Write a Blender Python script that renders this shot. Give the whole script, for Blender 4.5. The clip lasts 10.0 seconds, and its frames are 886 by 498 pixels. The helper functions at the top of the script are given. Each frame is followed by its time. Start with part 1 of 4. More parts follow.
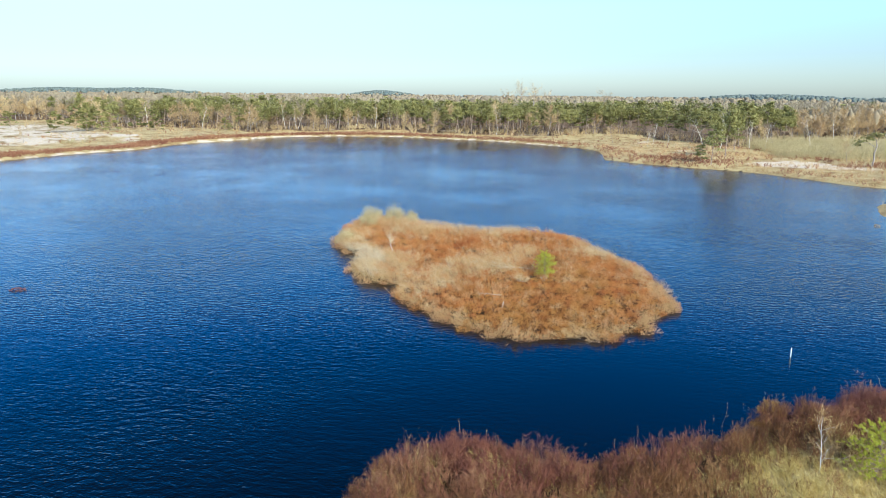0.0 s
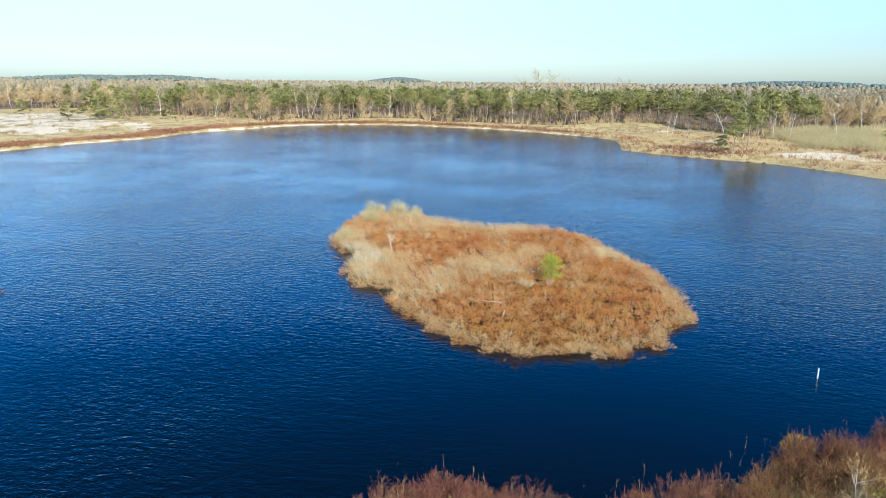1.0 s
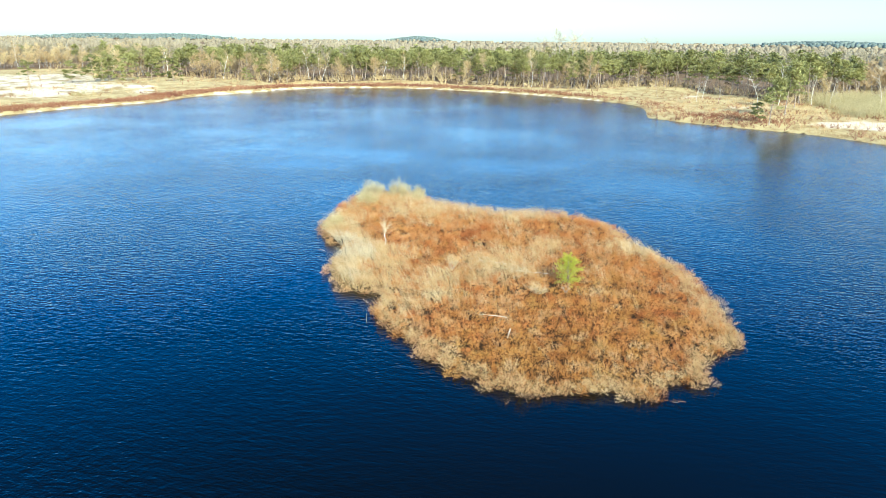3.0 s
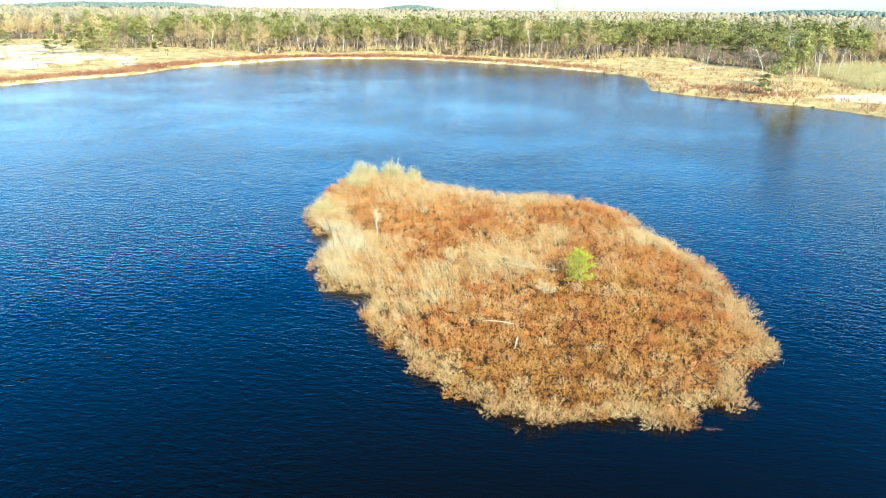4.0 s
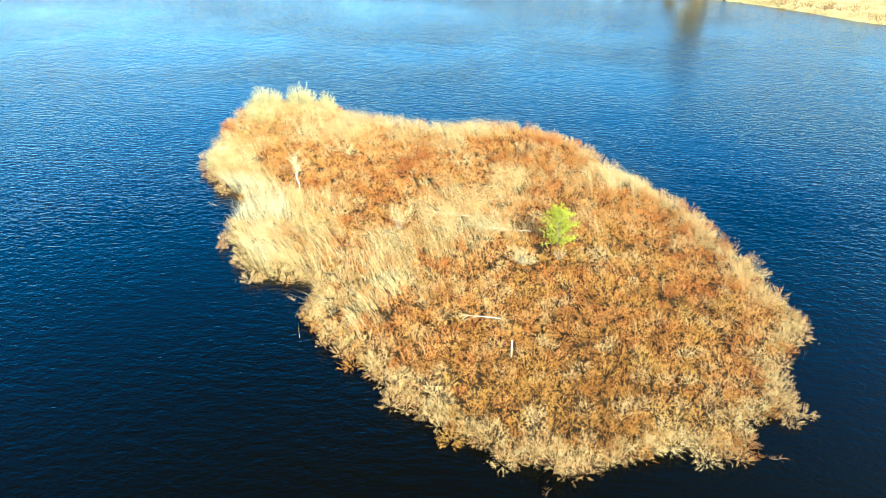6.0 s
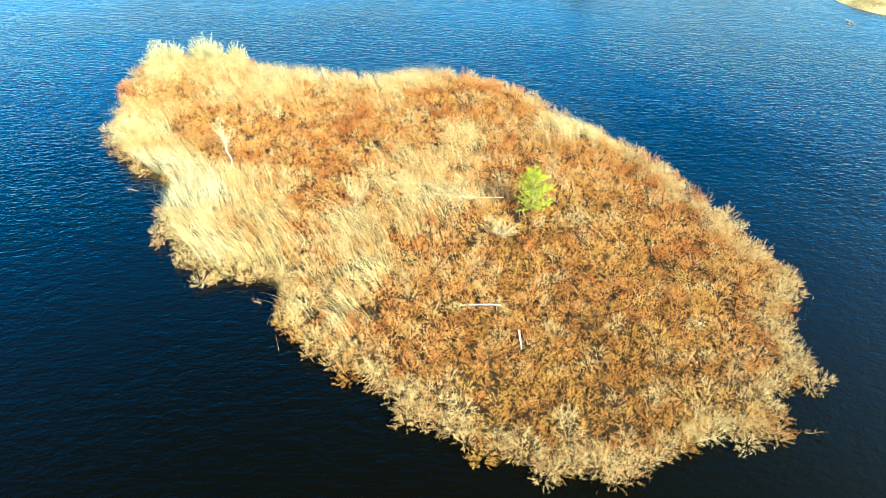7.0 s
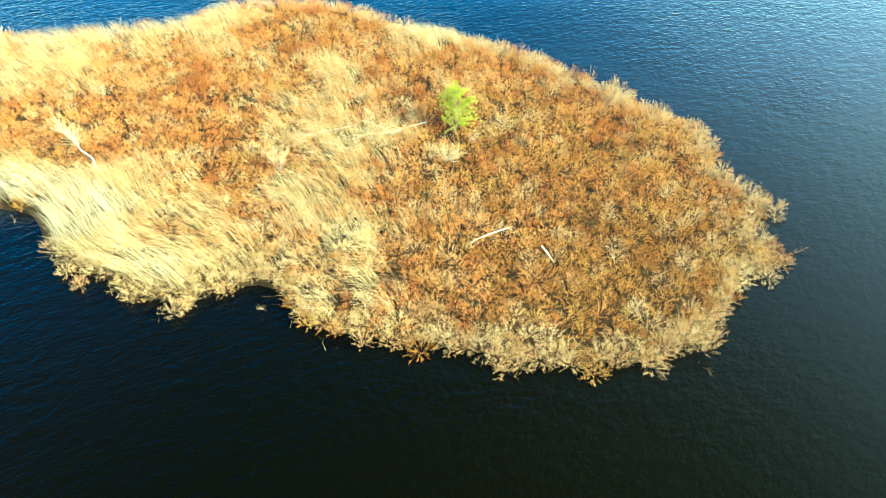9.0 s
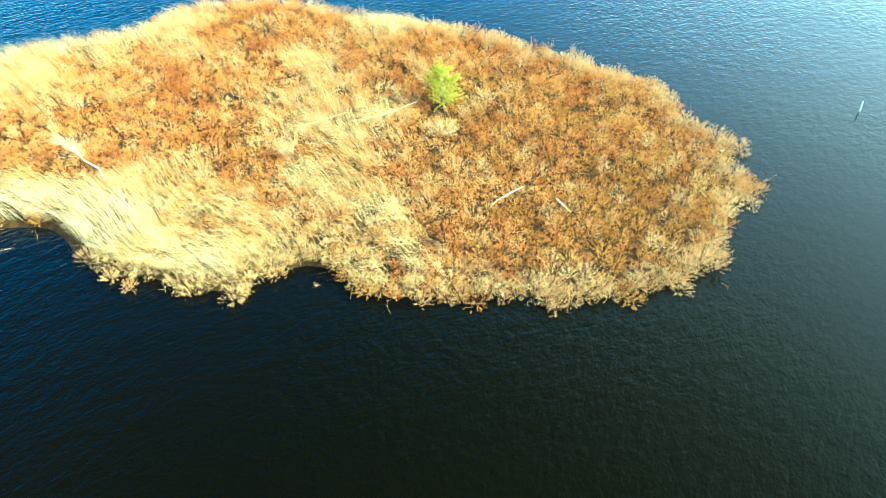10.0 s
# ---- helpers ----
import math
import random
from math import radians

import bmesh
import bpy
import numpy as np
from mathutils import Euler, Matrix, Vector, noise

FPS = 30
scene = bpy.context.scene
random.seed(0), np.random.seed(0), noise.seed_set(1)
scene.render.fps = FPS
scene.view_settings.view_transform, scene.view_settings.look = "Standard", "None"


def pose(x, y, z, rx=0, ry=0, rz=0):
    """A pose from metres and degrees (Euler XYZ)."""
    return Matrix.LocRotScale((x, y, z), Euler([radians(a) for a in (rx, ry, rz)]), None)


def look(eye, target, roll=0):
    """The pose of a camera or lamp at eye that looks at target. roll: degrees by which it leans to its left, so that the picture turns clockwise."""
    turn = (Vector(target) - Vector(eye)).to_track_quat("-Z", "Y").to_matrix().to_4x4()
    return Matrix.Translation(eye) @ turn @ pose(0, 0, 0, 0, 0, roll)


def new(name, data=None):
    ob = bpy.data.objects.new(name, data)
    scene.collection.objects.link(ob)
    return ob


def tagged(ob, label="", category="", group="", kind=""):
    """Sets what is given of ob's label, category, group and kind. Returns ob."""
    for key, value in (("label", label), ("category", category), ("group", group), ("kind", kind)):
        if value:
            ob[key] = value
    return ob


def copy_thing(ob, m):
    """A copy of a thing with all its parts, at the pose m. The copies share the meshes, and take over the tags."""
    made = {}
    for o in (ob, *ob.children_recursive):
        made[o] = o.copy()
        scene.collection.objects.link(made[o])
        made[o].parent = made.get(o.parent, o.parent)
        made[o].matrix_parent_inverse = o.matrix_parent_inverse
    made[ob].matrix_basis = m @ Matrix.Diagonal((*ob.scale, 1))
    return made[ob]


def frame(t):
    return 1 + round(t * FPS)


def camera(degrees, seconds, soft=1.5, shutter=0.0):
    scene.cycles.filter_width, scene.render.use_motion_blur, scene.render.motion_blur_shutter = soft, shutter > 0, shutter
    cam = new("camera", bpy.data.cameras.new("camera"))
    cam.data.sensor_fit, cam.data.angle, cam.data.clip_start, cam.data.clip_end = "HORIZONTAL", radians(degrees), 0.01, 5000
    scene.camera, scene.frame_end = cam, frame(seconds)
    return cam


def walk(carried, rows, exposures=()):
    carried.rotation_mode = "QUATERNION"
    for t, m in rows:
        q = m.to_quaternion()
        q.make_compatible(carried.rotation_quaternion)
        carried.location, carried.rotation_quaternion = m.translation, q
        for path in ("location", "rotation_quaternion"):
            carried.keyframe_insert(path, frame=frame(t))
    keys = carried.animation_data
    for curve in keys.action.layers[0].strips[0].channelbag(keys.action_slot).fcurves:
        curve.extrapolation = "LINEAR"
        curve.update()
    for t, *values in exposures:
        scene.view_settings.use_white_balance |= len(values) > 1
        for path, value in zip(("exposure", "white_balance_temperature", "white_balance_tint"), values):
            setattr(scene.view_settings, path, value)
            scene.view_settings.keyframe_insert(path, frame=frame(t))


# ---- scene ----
cam = camera(66.08, 10.0, soft=0.6)
PATH = [
    (0, (0.187, -2.243, 18.474), (-1.016, 17.224, 14.050), 0.58),
    (0.5, (0.984, -0.088, 18.681), (-0.493, 19.324, 14.098), 0.52),
    (1, (1.632, 2.246, 18.904), (-0.084, 21.589, 14.119), 0.53),
    (1.5, (2.101, 4.684, 19.113), (0.198, 23.949, 14.090), 0.54),
    (2, (2.391, 7.144, 19.312), (0.345, 26.329, 14.046), 0.56),
    (2.5, (2.471, 9.711, 19.423), (0.307, 28.806, 13.881), 0.61),
    (3, (2.348, 12.451, 19.466), (0.136, 31.443, 13.601), 0.64),
    (3.5, (2.005, 15.278, 19.462), (-0.164, 34.157, 13.228), 0.64),
    (4, (1.428, 18.066, 19.448), (-0.583, 36.821, 12.798), 0.63),
    (4.5, (0.623, 20.755, 19.477), (-1.042, 39.364, 12.340), 0.63),
    (5, (-0.351, 23.456, 19.581), (-1.345, 41.862, 11.820), 0.65),
    (5.5, (-1.616, 26.138, 19.742), (-1.636, 44.229, 11.216), 0.83),
    (6, (-3.217, 28.795, 19.901), (-2.008, 46.424, 10.533), 1.20),
    (6.5, (-5.104, 31.372, 20.033), (-2.462, 48.365, 9.822), 1.67),
    (7, (-7.188, 33.796, 20.144), (-2.968, 49.965, 9.155), 2.10),
    (7.5, (-9.400, 36.009, 20.225), (-3.527, 51.165, 8.572), 2.32),
    (8, (-11.750, 37.996, 20.189), (-4.238, 51.960, 8.000), 2.23),
    (8.5, (-14.107, 39.597, 20.101), (-5.076, 52.236, 7.504), 1.86),
    (9, (-16.813, 41.034, 19.999), (-6.544, 52.381, 7.123), 1.54),
    (9.5, (-19.681, 42.267, 20.014), (-8.418, 52.480, 7.019), 1.28),
    (10, (-22.675, 43.260, 20.289), (-10.588, 52.567, 7.356), 1.04),
]
EXPOSURES = [(0.0, 0.12, 5600, 0), (2.5, 0.54, 5600, -7), (4.0, 0.90, 5950, -13), (5.5, 1.22, 6250, -19), (7.0, 1.42, 6450, -27), (8.5, 1.56, 6550, -34), (10.0, 1.95, 6600, -41)]
# exposure and white balance drift as the view tips down from the bright sky to the dark water
walk(cam, [(t, look(eye, target, roll)) for t, eye, target, roll in PATH], EXPOSURES)

# ---- light ----
SUN_AZ, SUN_EL = radians(150), radians(33)   # clockwise from +y
world = bpy.data.worlds.new("sky")
scene.world = world
world.use_nodes = True
wn = world.node_tree
sky = wn.nodes.new("ShaderNodeTexSky")
sky.sky_type, sky.sun_disc = "NISHITA", False
sky.sun_elevation, sky.sun_rotation = SUN_EL, SUN_AZ
sky.air_density, sky.dust_density, sky.ozone_density = 1.0, 0.6, 4.0
haze = wn.nodes.new("ShaderNodeHueSaturation")   # a clear, deep blue spring sky
low = wn.nodes.new("ShaderNodeTexCoord")
lift = wn.nodes.new("ShaderNodeSeparateXYZ")
wn.links.new(low.outputs["Generated"], lift.inputs[0])
pale = wn.nodes.new("ShaderNodeMapRange")   # paler towards the horizon
pale.interpolation_type = "SMOOTHSTEP"
for n, v in ((1, 0.0), (2, 0.25), (3, 0.72), (4, 1.42)):
    pale.inputs[n].default_value = v
wn.links.new(lift.outputs[2], pale.inputs[0])
dim = wn.nodes.new("ShaderNodeValToRGB")   # soft haze low down, bright above it, deep blue overhead
dim.color_ramp.interpolation = "B_SPLINE"
for k, (at, v) in enumerate(((0.0, 0.52), (0.12, 0.48), (0.3, 2.9), (0.64, 0.8), (1.0, 0.22))):
    stop = dim.color_ramp.elements[0] if k == 0 else dim.color_ramp.elements[-1] if k == 4 else dim.color_ramp.elements.new(at)
    stop.position, stop.color = at, (v, v, v, 1)
wn.links.new(lift.outputs[2], dim.inputs[0])
toward = wn.nodes.new("ShaderNodeVectorMath")   # paler and brighter on the sun's side
toward.operation = "DOT_PRODUCT"
toward.inputs[1].default_value = (math.sin(SUN_AZ) * math.cos(SUN_EL), math.cos(SUN_AZ) * math.cos(SUN_EL), math.sin(SUN_EL))
wn.links.new(low.outputs["Generated"], toward.inputs[0])
for source, socket, gain in ((pale, "Saturation", 0.5), (dim, "Value", 1.5)):
    side = wn.nodes.new("ShaderNodeMapRange")
    side.interpolation_type = "SMOOTHSTEP"
    for n, v in ((1, -0.15), (2, 0.7), (3, 1.0), (4, gain)):
        side.inputs[n].default_value = v
    wn.links.new(toward.outputs["Value"], side.inputs[0])
    both = wn.nodes.new("ShaderNodeMath")
    both.operation = "MULTIPLY"
    wn.links.new(source.outputs[0], both.inputs[0])
    wn.links.new(side.outputs[0], both.inputs[1])
    wn.links.new(both.outputs[0], haze.inputs[socket])
haze.inputs["Hue"].default_value = 0.511
wn.links.new(sky.outputs[0], haze.inputs["Color"])
wn.links.new(haze.outputs[0], wn.nodes["Background"].inputs[0])
wn.nodes["Background"].inputs[1].default_value = 0.27
lamp = bpy.data.lights.new("sun", "SUN")
lamp.energy, lamp.angle, lamp.color = 5.0, radians(0.5), (1.0, 0.90, 0.76)
sun_to = Vector((math.sin(SUN_AZ) * math.cos(SUN_EL), math.cos(SUN_AZ) * math.cos(SUN_EL), math.sin(SUN_EL)))
new("sun", lamp).matrix_world = look(sun_to * 100, (0, 0, 0))


# ---- materials ----
def base(name, rough=0.8, spec=0.3):
    m = bpy.data.materials.new(name)
    m.use_nodes = True
    b = m.node_tree.nodes["Principled BSDF"]
    b.inputs["Roughness"].default_value = rough
    b.inputs["Specular IOR Level"].default_value = spec
    return m, m.node_tree, b


def node(nt, kind, **values):
    n = nt.nodes.new(kind)
    for k, v in values.items():
        n.inputs[k.replace("_", " ")].default_value = v
    return n


def ramp(nt, fac, stops):
    r = nt.nodes.new("ShaderNodeValToRGB")
    r.color_ramp.interpolation = "LINEAR"
    while len(r.color_ramp.elements) < len(stops):
        r.color_ramp.elements.new(0.5)
    for e, (p, c) in zip(r.color_ramp.elements, stops):
        e.position, e.color = p, (*c, 1)
    nt.links.new(fac, r.inputs[0])
    return r.outputs[0]


def calc(nt, op, a, b):
    n = nt.nodes.new("ShaderNodeMath")
    n.operation = op
    for i, v in enumerate((a, b)):
        if isinstance(v, (int, float)):
            n.inputs[i].default_value = v
        else:
            nt.links.new(v, n.inputs[i])
    return n.outputs[0]


def blend(nt, fac, a, b):
    n = nt.nodes.new("ShaderNodeMix")
    n.data_type = "RGBA"
    if isinstance(fac, (int, float)):
        n.inputs[0].default_value = fac
    else:
        nt.links.new(fac, n.inputs[0])
    for i, v in ((6, a), (7, b)):
        if isinstance(v, tuple):
            n.inputs[i].default_value = (*v, 1)
        else:
            nt.links.new(v, n.inputs[i])
    return n.outputs[2]


def position(nt):
    return nt.nodes.new("ShaderNodeNewGeometry").outputs["Position"]


def noise_fac(nt, vector, scale, detail=3.0, rough=0.55):
    n = node(nt, "ShaderNodeTexNoise", Scale=scale, Detail=detail, Roughness=rough)
    nt.links.new(vector, n.inputs["Vector"])
    return n.outputs[0]


def plant(name, stops, patch=0.25, grain=0.25, glow=0.0, rough=0.75, per_thing=0.0, clump=2.0, tuft=0.4, by_shrub=0.0):
    """Twigs, needles or blades: colour by patches of the plan, by tuft, by stem, and by plant."""
    m, nt, b = base(name, rough, 0.25)
    geo = nt.nodes.new("ShaderNodeNewGeometry")
    f = None
    for scale, share in ((patch, 1 - grain - per_thing - tuft - by_shrub), (clump, tuft)):
        n = noise_fac(nt, geo.outputs["Position"], scale, 3.0)
        spread = calc(nt, "MULTIPLY_ADD", n, 3.2)
        spread.node.inputs[2].default_value = -1.1
        term = calc(nt, "MULTIPLY", spread, share)
        f = term if f is None else calc(nt, "ADD", f, term)
    f = calc(nt, "ADD", f, calc(nt, "MULTIPLY", geo.outputs["Random Per Island"], grain))
    if per_thing:
        info = nt.nodes.new("ShaderNodeObjectInfo")
        f = calc(nt, "ADD", f, calc(nt, "MULTIPLY", info.outputs["Random"], per_thing))
    if by_shrub:
        own = nt.nodes.new("ShaderNodeAttribute")
        own.attribute_name = "tone"
        f = calc(nt, "ADD", f, calc(nt, "MULTIPLY", own.outputs["Fac"], by_shrub))
    col = ramp(nt, f, stops)
    nt.links.new(col, b.inputs["Base Color"])
    if glow:
        tr = nt.nodes.new("ShaderNodeBsdfTranslucent")
        mix = node(nt, "ShaderNodeMixShader", Fac=glow)
        nt.links.new(col, tr.inputs[0])
        nt.links.new(b.outputs[0], mix.inputs[1])
        nt.links.new(tr.outputs[0], mix.inputs[2])
        nt.links.new(mix.outputs[0], nt.nodes["Material Output"].inputs[0])
    return m


def bark(name, low, high, scale=3.0):
    m, nt, b = base(name, 0.85, 0.2)
    f = noise_fac(nt, position(nt), scale, 6.0, 0.65)
    nt.links.new(ramp(nt, f, [(0.35, low), (0.65, high)]), b.inputs["Base Color"])
    bump = node(nt, "ShaderNodeBump", Strength=0.6, Distance=0.02)
    nt.links.new(f, bump.inputs["Height"])
    nt.links.new(bump.outputs[0], b.inputs["Normal"])
    return m


RED = plant("red_twigs", [(0.0, (0.30, 0.086, 0.022)), (0.4, (0.46, 0.160, 0.038)), (0.65, (0.56, 0.250, 0.07)), (1.0, (0.64, 0.40, 0.17))], 0.22, 0.12, 0.1, tuft=0.15, by_shrub=0.4)
TAN = plant("tan_twigs", [(0.0, (0.36, 0.16, 0.06)), (0.42, (0.50, 0.27, 0.11)), (0.75, (0.60, 0.39, 0.18)), (1.0, (0.67, 0.50, 0.29))], 0.3, 0.15, 0.1, tuft=0.15, by_shrub=0.4)
OLIVE = plant("olive_twigs", [(0.0, (0.24, 0.08, 0.018)), (0.4, (0.41, 0.165, 0.034)), (0.7, (0.51, 0.25, 0.06)), (1.0, (0.58, 0.37, 0.13))], 0.3, 0.12, 0.1, tuft=0.15, by_shrub=0.4)
STRAW = plant("straw_blades", [(0.1, (0.40, 0.225, 0.075)), (0.5, (0.57, 0.38, 0.17)), (0.9, (0.69, 0.54, 0.31))], 0.3, 0.3, 0.2, 0.6)
PALE = plant("bleached_blades", [(0.1, (0.48, 0.34, 0.17)), (0.9, (0.68, 0.56, 0.36))], 0.4, 0.35, 0.15, 0.6)
ROSE = plant("rosy_twigs", [(0.1, (0.09, 0.03, 0.018)), (0.45, (0.19, 0.066, 0.04)), (0.7, (0.25, 0.11, 0.052)), (0.95, (0.33, 0.20, 0.095))], 0.25, 0.15, tuft=0.15, by_shrub=0.35)
GRASS = plant("yellow_grass", [(0.1, (0.36, 0.24, 0.06)), (0.5, (0.54, 0.41, 0.13)), (0.9, (0.68, 0.56, 0.23))], 0.3, 0.3, 0.15, 0.6)
RUST = plant("rusty_leaves", [(0.1, (0.30, 0.14, 0.02)), (0.9, (0.62, 0.36, 0.05))], 1.0, 0.5)
RIM = plant("bleached_twigs", [(0.1, (0.30, 0.16, 0.055)), (0.5, (0.50, 0.32, 0.13)), (0.9, (0.66, 0.50, 0.27))], 0.4, 0.3)
BROWN = plant("brown_twigs", [(0.1, (0.06, 0.025, 0.01)), (0.45, (0.17, 0.074, 0.025)), (0.75, (0.27, 0.14, 0.05)), (1.0, (0.38, 0.26, 0.11))], 0.3, 0.15, tuft=0.15, by_shrub=0.35)
HEATH = plant("heath_twigs", [(0.1, (0.14, 0.05, 0.03)), (0.5, (0.27, 0.115, 0.06)), (0.9, (0.42, 0.25, 0.12))], 0.08, 0.25)
WILLOW = plant("willow_twigs", [(0.1, (0.38, 0.29, 0.11)), (0.5, (0.55, 0.44, 0.21)), (0.9, (0.68, 0.57, 0.34))], 0.6, 0.4, 0.2)
GREEN = plant("young_needles", [(0.1, (0.24, 0.26, 0.018)), (0.5, (0.47, 0.47, 0.04)), (0.9, (0.66, 0.63, 0.10))], 1.5, 0.4, 0.25, 0.55, 0.0, 5.0, 0.4)
SPRUCE = plant("pine_needles", [(0.05, (0.05, 0.052, 0.018)), (0.4, (0.20, 0.187, 0.057)), (0.9, (0.43, 0.385, 0.13))], 0.08, 0.2, 0.1, 0.6, 0.25, 0.8, 0.3)
BUDS = plant("bare_twigs", [(0.1, (0.28, 0.185, 0.095)), (0.5, (0.50, 0.35, 0.17)), (0.9, (0.61, 0.48, 0.24))], 0.03, 0.2, 0.1, 0.8, 0.3, 0.6, 0.25)
BUDS_GREEN = plant("budding_twigs", [(0.1, (0.33, 0.265, 0.115)), (0.9, (0.59, 0.48, 0.245))], 0.05, 0.25, 0.25, 0.8, 0.1, 0.5, 0.35)
# bare-wood browns, their contrast narrowed to stand for haze over the distance
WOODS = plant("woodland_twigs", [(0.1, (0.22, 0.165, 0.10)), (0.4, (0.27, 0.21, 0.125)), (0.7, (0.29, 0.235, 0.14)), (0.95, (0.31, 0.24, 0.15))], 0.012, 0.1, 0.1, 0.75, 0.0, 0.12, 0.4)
# conifer green with distance haze put into it: greyer and lighter
HAZED_CONIFER = plant("hazed_conifer_crowns", [(0.1, (0.11, 0.13, 0.11)), (0.9, (0.16, 0.18, 0.14))], 0.02, 0.3, 0.0, 0.75, 0.0, 0.1, 0.3)
BARK_PINE = bark("pine_bark", (0.20, 0.14, 0.10), (0.44, 0.33, 0.23), 2.0)
BARK_GREY = bark("grey_bark", (0.20, 0.16, 0.13), (0.42, 0.36, 0.29), 2.5)
BARK_WHITE = bark("birch_bark", (0.55, 0.50, 0.43), (0.86, 0.82, 0.75), 5.0)
PEELED = bark("peeled_wood", (0.46, 0.38, 0.27), (0.74, 0.66, 0.52), 6.0)
POST = bark("weathered_post", (0.45, 0.45, 0.42), (0.75, 0.74, 0.70), 8.0)


def ground_material():
    m, nt, b = base("ground_cover", 0.95, 0.1)
    p = position(nt)
    fine, mid, wide = noise_fac(nt, p, 2.2, 6.0, 0.7), noise_fac(nt, p, 0.22, 5.0, 0.6), noise_fac(nt, p, 0.045, 4.0)
    grass = ramp(nt, calc(nt, "ADD", calc(nt, "MULTIPLY", mid, 0.6), calc(nt, "MULTIPLY", fine, 0.4)),
                 [(0.3, (0.11, 0.065, 0.03)), (0.43, (0.31, 0.20, 0.08)), (0.55, (0.49, 0.37, 0.17)), (0.72, (0.45, 0.36, 0.13))])
    sand = ramp(nt, fine, [(0.3, (0.46, 0.35, 0.23)), (0.55, (0.66, 0.54, 0.38)), (0.8, (0.78, 0.68, 0.52))])
    mud = ramp(nt, fine, [(0.3, (0.012, 0.007, 0.003)), (0.5, (0.035, 0.019, 0.008)), (0.75, (0.09, 0.05, 0.02))])
    litter = ramp(nt, calc(nt, "ADD", calc(nt, "MULTIPLY", wide, 0.5), calc(nt, "MULTIPLY", fine, 0.5)),
                  [(0.3, (0.09, 0.055, 0.03)), (0.5, (0.20, 0.125, 0.065)), (0.7, (0.31, 0.20, 0.11))])
    out = grass
    for name, colour in (("woods", litter), ("sand", sand), ("mud", mud)):
        a = nt.nodes.new("ShaderNodeAttribute")
        a.attribute_name = name
        edge = calc(nt, "ADD", a.outputs["Fac"], calc(nt, "MULTIPLY", calc(nt, "SUBTRACT", mid, 0.5), 1.6))
        step = nt.nodes.new("ShaderNodeMapRange")
        step.inputs[1].default_value, step.inputs[2].default_value = 0.35, 0.65
        nt.links.new(edge, step.inputs[0])
        out = blend(nt, step.outputs[0], out, colour)
    nt.links.new(out, b.inputs["Base Color"])
    bump = node(nt, "ShaderNodeBump", Strength=0.8, Distance=0.15)
    nt.links.new(fine, bump.inputs["Height"])
    nt.links.new(bump.outputs[0], b.inputs["Normal"])
    return m


def water_material():
    m, nt, b = base("lake_water", 0.11, 0.5)
    b.inputs["IOR"].default_value = 1.33
    b.inputs["Specular Tint"].default_value = (0.12, 0.19, 0.09, 1)
    p = position(nt)

    def waves(turn, across, along, detail):
        mp = nt.nodes.new("ShaderNodeMapping")
        mp.vector_type = "TEXTURE"
        mp.inputs["Rotation"].default_value = (0, 0, radians(turn))
        mp.inputs["Scale"].default_value = (along, across, 1)
        nt.links.new(p, mp.inputs["Vector"])
        n = node(nt, "ShaderNodeTexNoise", Scale=1.0, Detail=detail, Roughness=0.5, Distortion=0.35)
        nt.links.new(mp.outputs[0], n.inputs["Vector"])
        return n.outputs[0]

    h = calc(nt, "MULTIPLY", waves(-14, 0.17, 0.28, 1.0), 0.032)
    h = calc(nt, "ADD", h, calc(nt, "MULTIPLY", waves(22, 0.11, 0.18, 0.0), 0.013))
    h = calc(nt, "ADD", h, calc(nt, "MULTIPLY", waves(-30, 1.6, 3.5, 1.0), 0.045))
    h = calc(nt, "ADD", h, calc(nt, "MULTIPLY", waves(-6, 0.42, 0.75, 1.0), 0.072))
    gust = ramp(nt, noise_fac(nt, p, 0.035, 2.0), [(0.36, (0.45, 0.45, 0.45)), (0.6, (1, 1, 1))])
    # sheltered water between the island and the near bank
    split = nt.nodes.new("ShaderNodeSeparateXYZ")
    nt.links.new(p, split.inputs[0])
    far = [calc(nt, "POWER", calc(nt, "ABSOLUTE", calc(nt, "MULTIPLY", calc(nt, "SUBTRACT", split.outputs[k], c), 1 / w), 0), 2.0) for k, c, w in ((0, 8.0, 17.0), (1, 38.0, 14.0))]
    calm = calc(nt, "EXPONENT", calc(nt, "MULTIPLY", calc(nt, "ADD", *far), -1.0), 0)
    gust = calc(nt, "MULTIPLY", gust, calc(nt, "SUBTRACT", 1.0, calc(nt, "MULTIPLY", calm, 0.94)))
    bump = node(nt, "ShaderNodeBump", Strength=1.0, Distance=0.85)
    nt.links.new(calc(nt, "MULTIPLY", h, gust), bump.inputs["Height"])
    nt.links.new(bump.outputs[0], b.inputs["Normal"])
    depth = noise_fac(nt, p, 0.02, 2.0)
    nt.links.new(ramp(nt, depth, [(0.35, (0.0012, 0.0012, 0.0005)), (0.65, (0.0022, 0.0016, 0.0006))]), b.inputs["Base Color"])
    return m


# ---- mesh building ----
def mesh(name, v, f, smooth=False):
    v, f = np.asarray(v, np.float32), np.asarray(f, np.int32)
    me = bpy.data.meshes.new(name)
    me.vertices.add(len(v))
    me.vertices.foreach_set("co", v.ravel())
    me.loops.add(f.size)
    me.loops.foreach_set("vertex_index", f.ravel())
    me.polygons.add(len(f))
    me.polygons.foreach_set("loop_start", np.arange(0, f.size, f.shape[1], dtype=np.int32))
    me.polygons.foreach_set("use_smooth", np.full(len(f), smooth))
    me.update(calc_edges=True)
    return me


